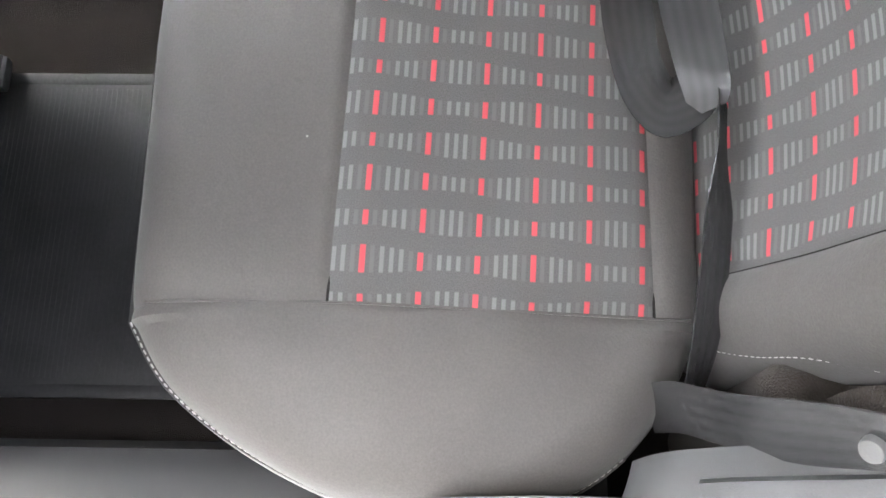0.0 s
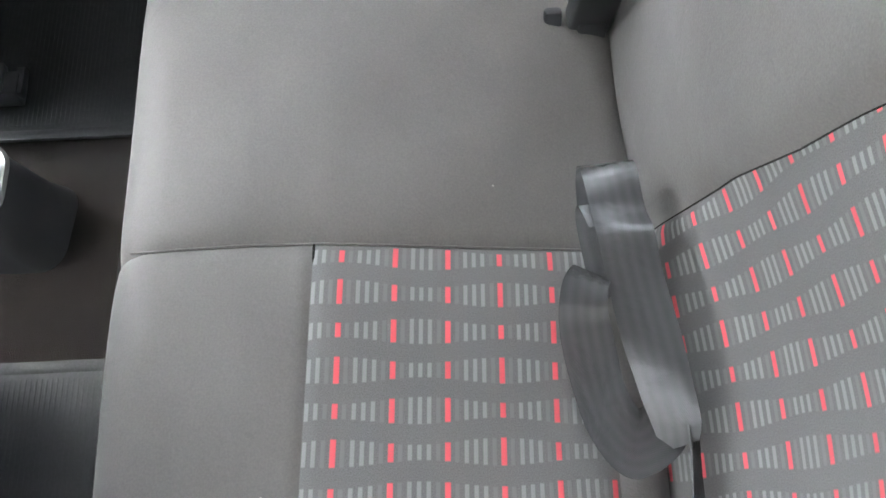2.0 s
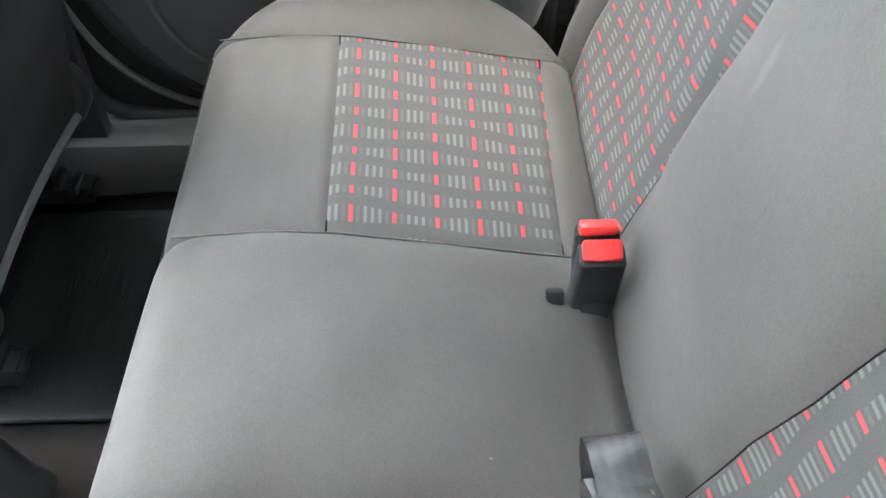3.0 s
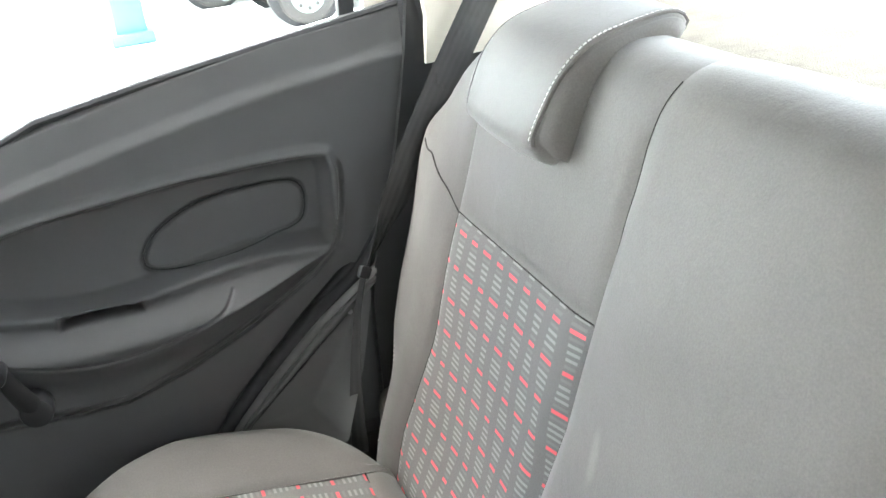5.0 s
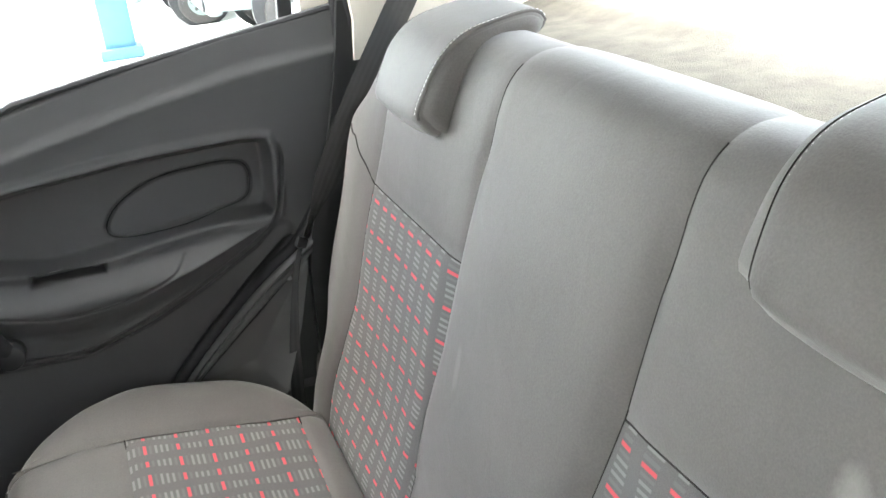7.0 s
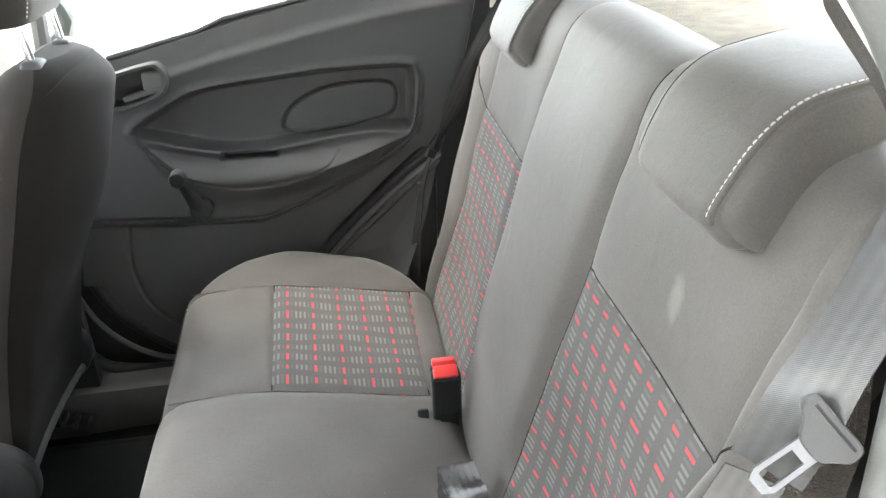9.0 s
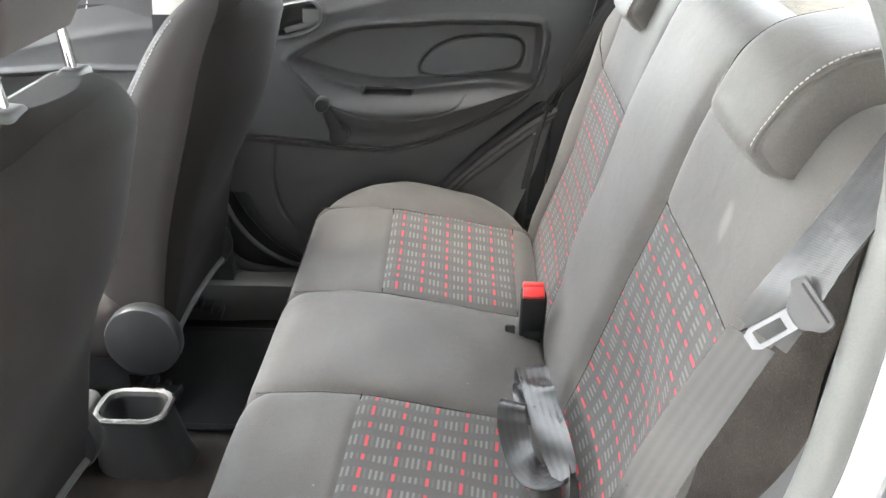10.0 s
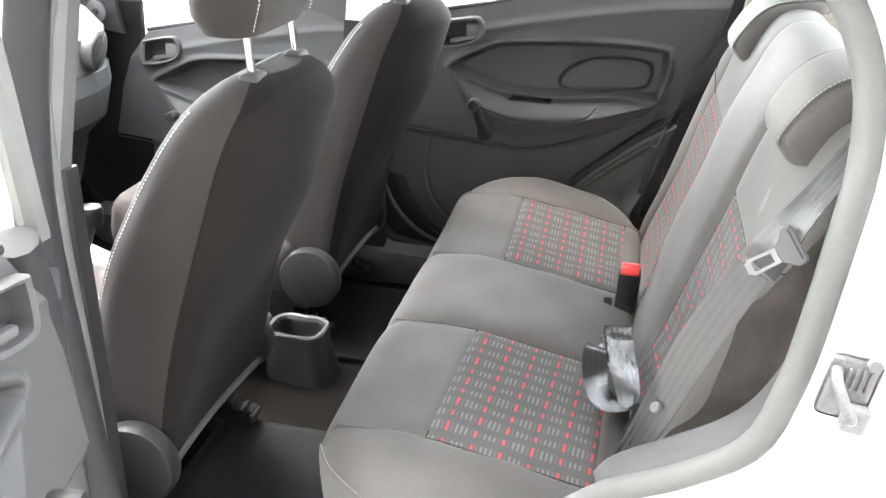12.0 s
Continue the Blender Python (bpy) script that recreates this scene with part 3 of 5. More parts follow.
def build_headrest(cx, name_label):
    """A low headrest, bent backwards over the top of the backrest."""
    h = thing("headrest", name_label, "headrest", "rear headrests", at=(cx, -0.16 if cx > 0 else -0.164, 0.773 if cx > 0 else 0.790))
    side = [(0.000, 0.000), (0.006, 0.012), (-0.005, 0.038), (-0.025, 0.069), (-0.054, 0.092), (-0.093, 0.103), (-0.140, 0.109), (-0.157, 0.100),
            (-0.150, 0.088), (-0.116, 0.067), (-0.086, 0.044), (-0.059, 0.010), (-0.041, -0.014), (-0.016, -0.016)]
    loop = loop_spline(side, 56)
    mid = loop.mean(axis=0)
    hw = 0.093
    rings = []
    for u in np.concatenate([[-1, -0.985, -0.95], np.linspace(-0.88, 0.88, 15), [0.95, 0.985, 1]]):
        shrink = 1 - 0.10 * max(0, (abs(u) - 0.86) / 0.14) ** 2
        q = (loop - mid) * shrink + mid
        taper = 1 - 0.13 * (1 - step(q[:, 1], -0.02, 0.09))
        puff = 1.0 + 0.05 * (1 - u * u)
        q = (q - mid) * puff + mid
        rings.append([(u * hw * k, a, b) for (a, b), k in zip(q, taper)])
    # softly bulging end faces
    for out, k in ((0.0030, 0.93), (0.0060, 0.82), (0.0085, 0.65), (0.0100, 0.42), (0.0105, 0.18)):
        for end in (0, -1):
            e = np.array(rings[2 if end == 0 else -3]) * 1.0
            e = (e - [0, mid[0], mid[1]]) * [1, k, k] + [0, mid[0], mid[1]]
            e[:, 0] = np.sign(e[0, 0]) * (hw + out)
            rings.insert(0 if end == 0 else len(rings), [tuple(p) for p in e])
    part("cushion", loft(rings), CLOTH, h, sharp=80)
    for s in (7, -8):
        edge = np.array(rings[s])
        o = np.array([np.sign(edge[0][0]) * 0.003, 0, 0])
        m3 = np.array([0, mid[0], mid[1]])
        rad = (edge - m3) * [0, 1, 1]
        rad /= np.linalg.norm(rad, axis=1)[:, None]
        e2 = edge + rad * 0.0008 - o
        st = e2 + rad * 0.0030 - o * 0.25
        if s > 0:
            part("piping", tube(e2[1:32] + o * 0.3, 0.0030, 8), CLOTH, h)
        else:
            st = edge + rad * 0.0004 - o
        part("edge_stitching", stitches(st[2:30], 0.0055, 0.0038, 0.0010 if s > 0 else 0.0007), THREAD, h, "pale stitching along the edge")
        if s < 0:
            part("edge_seam", tube(edge[1:32] - o * 0.2, 0.0010, 6), CLOTH_DARK, h)
    for dx in (-0.055, 0.055):
        part("guide_sleeve", block((0.034, 0.024, 0.016), (dx, -0.112, 0.062), 0.004, 2, (-12, 0, 0)), PLASTIC_MID, h)
        part("post", tube([(dx, -0.112, 0.03), (dx, -0.114, 0.10)], 0.005, 10), CHROME, h)
    return h


build_cushion()
build_backrest()
build_headrest(0.360 + LEAN * 0.53, "low grey cloth headrest with pale stitching on the rear bench")
build_headrest(-0.356 + LEAN * 0.53, "low grey cloth headrest with pale stitching on the rear bench")


# ---- seat belts and buckle ----
def build_buckle():
    b = thing("belt_buckle", "black seat belt buckle with red release buttons beside the bench", "belt buckle", at=(0.090, -0.020, 0.277))
    part("housing", block((0.026, 0.044, 0.095), (-0.001, 0, 0.025), 0.005, 3, (0, -14, 0)), BLACK, b)
    part("button", block((0.020, 0.036, 0.012), (-0.012, 0.0, 0.074), 0.003, 2, (0, -30, 0)), REDP, b, "red push button")
    part("button_lip", block((0.004, 0.020, 0.004), (-0.021, 0.0, 0.073), 0.001, 1, (0, -30, 0)), REDP, b)
    part("rear_housing", block((0.022, 0.042, 0.072), (0.022, -0.001, 0.030), 0.005, 3, (0, 6, 0)), BLACK, b)
    part("rear_button", block((0.014, 0.036, 0.012), (0.022, -0.001, 0.071), 0.003, 2, (0, 6, 0)), REDP, b, "second red button")
    part("stalk", block((0.034, 0.030, 0.06), (0.008, -0.002, -0.03), 0.004, 2), BLACK, b)
    part("elastic_loop", block((0.014, 0.018, 0.030), (0.004, 0.036, -0.012), 0.004, 2, (0, 20, 0)), RUBBER, b)


def strap(rows, width, name, parent, n, waves=0.0, seed=0):
    """A belt through rows of (x, y, z, heading of its width in degrees, tilt of its width in degrees)."""
    line = [r[:3] for r in rows]
    across = [(math.cos(radians(h)) * math.cos(radians(t)), math.sin(radians(h)) * math.cos(radians(t)), math.sin(radians(t))) for _, _, _, h, t in rows]
    return part(name, ribbon(line, across, width, n=n, waves=waves, seed=seed), WEB, parent)


def build_centre_belt():
    b = thing("lap_belt", "loose glossy grey lap belt folded on the bench", "seat belt")
    # down the bench along the backrest
    strap([(-0.128, -0.004, 0.298, -89, 0), (-0.104, -0.005, 0.302, -89, 4), (-0.092, -0.007, 0.312, -88, 8), (-0.104, -0.009, 0.320, -87, 4), (-0.140, -0.012, 0.321, -86, -6), (-0.165, -0.015, 0.325, -86, 5),
           (-0.195, -0.018, 0.321, -86, 0), (-0.247, -0.025, 0.318, -88, 8), (-0.290, -0.033, 0.311, -90, 22), (-0.318, -0.039, 0.305, -86, 34), (-0.332, -0.040, 0.298, -80, 40)],
          [0.043, 0.046, 0.046, 0.046, 0.046, 0.046, 0.046, 0.043, 0.041, 0.038, 0.034], "long_strap", b, 150, 0.0007, 1)
    # turned under itself and round in an open loop on the cloth
    strap([(-0.290, -0.046, 0.290, -150, 0), (-0.316, -0.030, 0.292, -157, 4), (-0.327, -0.006, 0.296, 166, 4), (-0.303, 0.012, 0.301, 143, -8), (-0.268, 0.020, 0.306, 119, -4), (-0.240, 0.025, 0.317, 97, 6), (-0.224, 0.026, 0.329, 80, 10),
           (-0.206, 0.022, 0.329, 66, 4), (-0.193, 0.012, 0.315, 60, -8), (-0.200, 0.000, 0.298, 70, 0)],
          [0.046, 0.050, 0.056, 0.052, 0.047, 0.044, 0.042, 0.038, 0.034, 0.034], "loop_strap", b, 150, 0.0012, 2)
    # the inner turn that shows past the long strap's edge
    strap([(-0.205, -0.010, 0.291, -86, 0), (-0.165, -0.004, 0.299, -87, 8), (-0.137, -0.001, 0.304, -89, 12), (-0.128, -0.003, 0.311, -88, 6), (-0.150, -0.010, 0.312, -88, 0)], 0.044, "inner_strap", b, 60, 0.0006, 3)
    # on edge down the gap to the anchor
    strap([(-0.320, -0.052, 0.300, 78, 62), (-0.370, -0.050, 0.292, 80, 60), (-0.420, -0.046, 0.284, 86, 42), (-0.470, -0.040, 0.276, 90, 34), (-0.515, -0.034, 0.262, 86, 40), (-0.545, -0.034, 0.215, 80, 46)],
          [0.030, 0.034, 0.036, 0.034, 0.030, 0.028], "tail_strap", b, 60, 0.0006, 4)


def build_left_belt():
    b = thing("shoulder_belt", "grey shoulder belt with metal tongue beside the backrest", "seat belt")
    low = [(-0.556, 0.000, 0.200), (-0.564, -0.006, 0.272), (-0.578, -0.018, 0.330), (-0.594, -0.038, 0.395), (-0.608, -0.062, 0.474), (-0.632, -0.092, 0.585), (-0.645, -0.135, 0.695)]
    part("lower_strap", ribbon(low, [(0.95, 0.3, 0.1), (0.95, 0.3, 0.1), (0.9, 0.4, 0.2), (0.85, 0.5, 0.25), (0.70, 0.65, 0.33), (0.35, 0.85, 0.45), (0.1, 0.9, 0.5)], [0.040, 0.042, 0.046, 0.047, 0.047, 0.046, 0.044], n=70, waves=0.0005, seed=5), WEB, b)
    part("upper_strap", ribbon([(-0.648, -0.140, 0.700), (-0.646, -0.178, 0.775), (-0.640, -0.222, 0.850), (-0.620, -0.300, 0.985)],
                               [(0.45, 0.78, 0.44), (0.93, 0.32, 0.19), (0.93, 0.32, 0.19), (0.90, 0.36, 0.24)], 0.047, n=50, seed=6), WEB, b)
    bolt = part("anchor_bolt", disc(0.0075, 0.010, pose(-0.613, -0.060, 0.479, -45, -45, 0), 0.003), PLASTIC_MID, b, "round grey stop button")
    q = Vector((0.05, 0.78, -0.62)).normalized()
    zax = Vector((-0.9, 0.2, 0.35)).normalized()
    zax = (zax - q * zax.dot(q)).normalized()
    xax = q.cross(zax)
    rot = Matrix((xax, q, zax)).transposed().to_4x4()
    m = Matrix.Translation((-0.662, -0.166, 0.732)) @ rot
    body = spline([(-0.027, -0.010), (-0.027, 0.000), (-0.020, 0.008), (-0.012, 0.017), (0.008, 0.017), (0.018, 0.006), (0.029, -0.001), (0.029, -0.011), (0.024, -0.015), (0.0, -0.015), (-0.022, -0.015), (-0.027, -0.010)], 44)[:-1]
    v, f = loft([[(x * k * 0.80, y * k * 0.78, z) for x, y in body] for z, k in ((-0.004, 0.92), (-0.002, 1.0), (0.003, 1.0), (0.005, 0.93))])
    grip = part("tongue_grip", ([m @ Vector(p) for p in v], f), PLASTIC, b, "dark grey plastic tongue grip")
    slit = block((0.037, 0.004, 0.011), (0.001, -0.007, 0.0), 0.0015, 1)
    bmesh.ops.transform(slit, matrix=m, verts=slit.verts)
    part("belt_slot", slit, BLACK, grip)
    outer = [(-0.011, 0.014), (0.008, 0.014), (0.009, 0.048), (0.005, 0.055), (-0.008, 0.055), (-0.012, 0.048)]
    inner = [(-0.0075, 0.022), (0.0045, 0.022), (0.005, 0.046), (0.004, 0.048), (-0.007, 0.048), (-0.008, 0.046)]
    vs = [m @ Vector((x, y, z)) for z in (0.0015, -0.0015) for ring in (outer, inner) for x, y in ((p * 0.9, q2 * 0.92) for p, q2 in ring)]
    fs = []
    for i in range(6):
        j = (i + 1) % 6
        fs += [(i, j, 6 + j, 6 + i), (12 + i, 18 + i, 18 + j, 12 + j), (i, 12 + i, 12 + j, j), (6 + i, 6 + j, 18 + j, 18 + i)]
    part("tongue_plate", (vs, fs), TONGUE, b, "bright metal tongue with a slot", smooth=False)


def build_right_belt():
    b = thing("shoulder_belt", "grey shoulder belt hanging beside the far backrest", "seat belt")
    part("strap", ribbon([(0.580, -0.378, 1.03), (0.588, -0.290, 0.888), (0.592, -0.187, 0.728), (0.602, -0.127, 0.617), (0.622, -0.078, 0.520)],
                         [(0.1, -0.95, -0.2), (0.05, -0.97, -0.2), (0.05, -0.97, -0.22), (0.2, -0.9, -0.3), (0.7, -0.5, -0.2)], [0.047, 0.047, 0.043, 0.021, 0.012], n=60, seed=7), WEB, b)
    part("lower_strap", ribbon([(0.622, -0.074, 0.520), (0.622, -0.050, 0.440), (0.616, -0.030, 0.330), (0.605, -0.020, 0.240)],
                               [(0.8, 0.5, 0.1), (0.7, 0.7, 0.1), (0.5, 0.8, 0.1), (0.4, 0.9, 0.1)], [0.008, 0.010, 0.017, 0.024], n=50, seed=8), WEB, b)
    part("tongue", block((0.010, 0.020, 0.018), (0.622, -0.072, 0.512), 0.004, 2, (30, 0, 20)), BLACK, b)


build_buckle()
build_centre_belt()
build_left_belt()
build_right_belt()


# ---- doors ----
SILL = [(0.505, 0.735), (0.337, 0.770), (0.286, 0.790), (0.138, 0.814), (-0.102, 0.846), (-0.19, 0.858)]
REAR_EDGE = [(-0.190, 0.870), (-0.178, 0.790), (-0.155, 0.680), (-0.120, 0.590), (-0.065, 0.517), (0.017, 0.447), (0.065, 0.399), (0.120, 0.331), (0.200, 0.235), (0.270, 0.150)]
RECESS = [(0.487, 0.600), (0.402, 0.653), (0.345, 0.673), (0.234, 0.683), (0.123, 0.690), (-0.032, 0.688), (-0.054, 0.667), (-0.052, 0.615), (-0.049, 0.575), (-0.031, 0.557),
          (0.050, 0.562), (0.129, 0.556), (0.243, 0.543), (0.323, 0.546), (0.411, 0.568)]
OVAL = [(0.207, 0.584), (0.182, 0.618), (0.125, 0.645), (0.058, 0.652), (0.005, 0.650), (-0.016, 0.636), (-0.016, 0.605), (0.000, 0.584), (0.060, 0.573), (0.128, 0.566), (0.191, 0.565)]
ARM = [(0.480, 0.590), (0.411, 0.562), (0.323, 0.541), (0.243, 0.540), (0.129, 0.552), (0.030, 0.560), (-0.040, 0.560), (-0.046, 0.545), (-0.008, 0.520), (0.086, 0.468), (0.181, 0.430), (0.276, 0.412),
       (0.392, 0.450), (0.450, 0.520)]
ARM_LINE = [(0.476, 0.587), (0.458, 0.552), (0.394, 0.508), (0.294, 0.478), (0.201, 0.484), (0.131, 0.505), (0.105, 0.531)]
LOW_LINE = [(0.62, 0.432), (0.564, 0.429), (0.392, 0.414), (0.276, 0.407), (0.181, 0.432), (0.086, 0.472), (-0.008, 0.523), (-0.042, 0.553), (-0.058, 0.60), (-0.066, 0.655), (-0.056, 0.684), (-0.036, 0.697)]
SLOT = [(0.326, 0.546), (0.218, 0.542), (0.222, 0.529), (0.328, 0.529)]
CREASE = [(0.64, 0.640), (0.305, 0.720), (0.153, 0.751), (-0.008, 0.779), (-0.19, 0.798)]
HANDLE = [(0.511, 0.703), (0.500, 0.712), (0.427, 0.727), (0.408, 0.718), (0.402, 0.700), (0.411, 0.675), (0.446, 0.657), (0.502, 0.646), (0.516, 0.655)]


def build_door(label, group, lean=0.0, quarter=True):
    """A car door's inner side about the plane x = 0 in its own space, its face towards -x; y forward, z up."""
    door = thing("car_door", label, "car door", group)
    ys, zs = np.arange(-0.195, 0.640, 0.0018), np.arange(0.08, 0.868, 0.0018)
    Y, Z = np.meshgrid(ys, zs, indexing="ij")
    out = np.zeros_like(Y)
    rec = sdf(loop_spline(RECESS, 90), Y, Z)
    arm = sdf(loop_spline(ARM, 90), Y, Z)
    oval = sdf(loop_spline(OVAL, 60), Y, Z)
    low = line_distance(spline(LOW_LINE, 90), Y, Z)
    above = Z - np.interp(Y, [p[0] for p in CREASE[::-1]], [p[1] for p in CREASE[::-1]])
    lowz = np.interp(Y, [p[0] for p in LOW_LINE[:8][::-1]], [p[1] for p in LOW_LINE[:8][::-1]])
    # arm rest swells out towards its top edge, pocket above it is hollow
    swell = step(-arm, 0.0, 0.055)
    out += 0.036 * swell * step(Z, 0.40, 0.53)
    out += 0.006 * step(-rec, -0.016, -0.002) * (1 - step(-rec, -0.002, 0.010))
    out -= 0.033 * step(-rec, 0.0, 0.017)
    out -= 0.0045 * (1 - step(np.abs(oval), 0.0008, 0.0050))
    out -= 0.0085 * (1 - step(low, 0.0012, 0.0055)) * (1 - step(Z, 0.640, 0.690))
    out -= 0.014 * step(lowz - Z, 0.0, 0.018) * step(Y, -0.07, -0.03)
    ln = line_distance(spline(ARM_LINE, 40), Y, Z)
    out -= 0.0030 * (1 - step(ln, 0.0006, 0.0032))
    out -= 0.10 * np.maximum(above, 0) + 0.9 * np.maximum(above - 0.058, 0)
    out += 0.004 * np.exp(-(above / 0.012) ** 2)
    slot = sdf(SLOT, Y, Z)
    out -= 0.028 * step(-slot, -0.002, 0.005)
    hd = sdf(loop_spline(HANDLE, 50), Y, Z)
    out -= 0.024 * step(-hd, 0.006, 0.012)
    low_groove = line_distance(spline([(0.53, 0.405), (0.538, 0.32), (0.515, 0.235), (0.455, 0.175), (0.36, 0.15)], 30), Y, Z)
    out -= 0.003 * (1 - step(low_groove, 0.001, 0.006))
    P = np.stack([-out, Y, Z], axis=-1)
    edge = np.array(REAR_EDGE)
    cy, cz = Y[:-1, :-1] + 0.0009, Z[:-1, :-1] + 0.0009
    reary = np.interp(cz, edge[::-1, 1], edge[::-1, 0])
    sillz = np.interp(cy, [p[0] for p in SILL[::-1]], [p[1] for p in SILL[::-1]])
    ok = (cy > reary) & (cz < sillz + 0.004) & (cz > 0.09)
    ok &= cz > np.interp(cy, [0.30, 0.40, 0.473, 0.521, 0.563, 0.60, 0.64], [0.09, 0.11, 0.143, 0.178, 0.229, 0.30, 0.30]) - 0.01
    ok &= cy < np.interp(cz, [0.30, 0.45, 0.58, 0.66, 0.735], [0.638, 0.615, 0.585, 0.555, 0.500])
    lz = lowz[:-1, :-1]
    armc, ovc = arm[:-1, :-1] < 0, oval[:-1, :-1] < -0.002
    upper = cz > lz
    part("upper_panel", grid(P, None, ok & upper & ~armc & ~ovc), PLASTIC, door, sharp=80)
    part("lower_panel", grid(P, None, ok & ~upper & ~armc), PLASTIC, door, sharp=80)
    part("arm_rest", grid(P, None, ok & armc & ~ovc), PLASTIC, door, "moulded arm rest with pull slot", sharp=80)
    part("pocket_cover", grid(P, None, ok & ovc), PLASTIC, door, sharp=80)
    ring = loop_spline(OVAL, 90)
    depth = 0.033 * step(-sdf(loop_spline(RECESS, 90), ring[:, 0], ring[:, 1]), 0.0, 0.017)
    ring = np.stack([depth + 0.0015, ring[:, 0], ring[:, 1]], axis=1)
    part("cover_seam", tube(np.concatenate([ring, ring[:1]]), 0.0013, 6), BLACK, door)
    s = np.array(SILL)
    part("window_seal", tube(np.stack([0 * s[:, 0] + 0.012, s[:, 0], s[:, 1] + 0.003], axis=1), 0.0060, 8), RUBBER, door, "black window seal")
    part("rear_seal", tube(spline(np.stack([0 * edge[:, 0] + 0.010, edge[:, 0], edge[:, 1]], axis=1), 60), 0.010, 10), RUBBER, door, "black rubber door seal")
    part("front_seal", tube([(0.042, 0.636, 0.31), (0.040, 0.634, 0.40), (0.036, 0.618, 0.60), (0.030, 0.575, 0.715)], 0.024, 10), RUBBER, door, "black rubber seal along the front edge")
    part("lower_seal", tube(spline([(0.034, 0.640, 0.34), (0.032, 0.612, 0.262), (0.030, 0.566, 0.196), (0.030, 0.510, 0.146), (0.030, 0.440, 0.110), (0.030, 0.34, 0.094)], 40), 0.013, 10), RUBBER, door, "black rubber seal round the lower corner")
    # outer skin below the window and the window's surround
    sk = [(0.585, 0.08), (0.585, 0.70), (0.45, 0.745), (0.286, 0.787), (0.138, 0.810), (-0.102, 0.842), (-0.19, 0.855), (-0.155, 0.680), (-0.065, 0.517), (0.065, 0.399), (0.20, 0.235), (0.27, 0.12)]
    bow = lambda z, k: k - 0.10 * max(0, z - 0.55)
    v, f = loft([[(bow(z, 0.062), y, z) for y, z in sk], [(bow(z, 0.118), y, z) for y, z in sk]])
    part("outer_skin", (v, f), PAINT, door, "white painted door skin", smooth=False)
    rail = [(0.62, 0.70), (0.60 - lean, 0.98), (0.52 - lean, 1.08), (0.25, 1.11), (-0.02, 1.10), (-0.16, 1.04), (-0.26, 0.93), (-0.20, 0.87)]
    part("window_surround", tube(spline([(0.03 + 0.10 * max(0, z - 0.75), y, z) for y, z in rail], 60), 0.016, 8), SEAL, door, "grey window surround")
    if quarter:
        bar = part("window_divider", block((0.016, 0.022, 0.26), (0.040, -0.125, 0.972), 0.003, 2, (6, 8, 0)), RUBBER, door, "black divider bar")
        q = [(-0.138, 0.845), (-0.200, 0.856), (-0.262, 0.935), (-0.165, 1.04), (-0.150, 1.05)]
        part("corner_panel", loft([[(x + 0.10 * (z - 0.8), y, z) for y, z in q] for x in (0.020, 0.036)]), CREAM, door, "pale corner panel behind the window")
    g = [(0.61, 0.71), (0.59 - lean, 0.98), (0.51 - lean, 1.07), (0.25, 1.10), (-0.02, 1.09), (-0.12, 1.06), (-0.12, 0.835), (0.138, 0.805), (0.337, 0.765)]
    pane = part("pane", loft([[(x + 0.10 * (z - 0.7), y, z) for y, z in g] for x in (0.034, 0.038)]), GLASS, door, "clear window pane", smooth=False)
    pane.visible_shadow = False
    # handle: a rounded surround with a lever
    hl = loop_spline(HANDLE, 50)
    hc = hl.mean(axis=0)
    rings = []
    for k, x in ((1.06, 0.002), (1.05, -0.010), (0.98, -0.013), (0.84, -0.010), (0.82, 0.012)):
        rings.append([(x, (a - hc[0]) * k + hc[0], (b - hc[1]) * k + hc[1]) for a, b in hl])
    sur = part("handle_surround", loft(rings, cap=False), PLASTIC, door)
    part("lever", joined(block((0.010, 0.040, 0.042), (0.000, 0.428, 0.690), 0.006, 3, (0, 0, 0)), block((0.012, 0.075, 0.012), (0.000, 0.450, 0.672), 0.004, 2, (-14, 0, 0))), PLASTIC_MID, door, "grey pull lever")
    # window crank
    arm_rows = []
    for k in np.linspace(0, 1, 8):
        y, z, x, w = 0.377 + 0.027 * k, 0.446 + 0.078 * k, -0.040 - 0.012 * math.sin(k * math.pi / 2), 0.015 - 0.005 * k
        arm_rows.append([(x + 0.006 * math.sin(a), y + w * math.cos(a), z - 0.3 * w * math.cos(a)) for a in np.linspace(0, 2 * math.pi, 12, endpoint=False)])
    crank = part("window_crank", loft(arm_rows), PLASTIC_DARK, door, "dark plastic window crank")
    part("hub", disc(0.021, 0.034, pose(-0.030, 0.377, 0.446, 0, 90, 0), 0.006), PLASTIC_DARK, crank)
    part("knob", disc(0.015, 0.036, pose(-0.066, 0.404, 0.524, 0, 90, 0), 0.006), PLASTIC_DARK, crank)
    return door


rear_door = build_door("dark grey rear car door with moulded trim, crank and window", "car doors")
rear_door.matrix_world = Matrix.Translation((0.645, 0, 0))
front_door = build_door("dark grey front passenger door with moulded trim and crank", "car doors", 0.11, False)
front_door.matrix_world = Matrix.Translation((0.668, 0.835, -0.125))
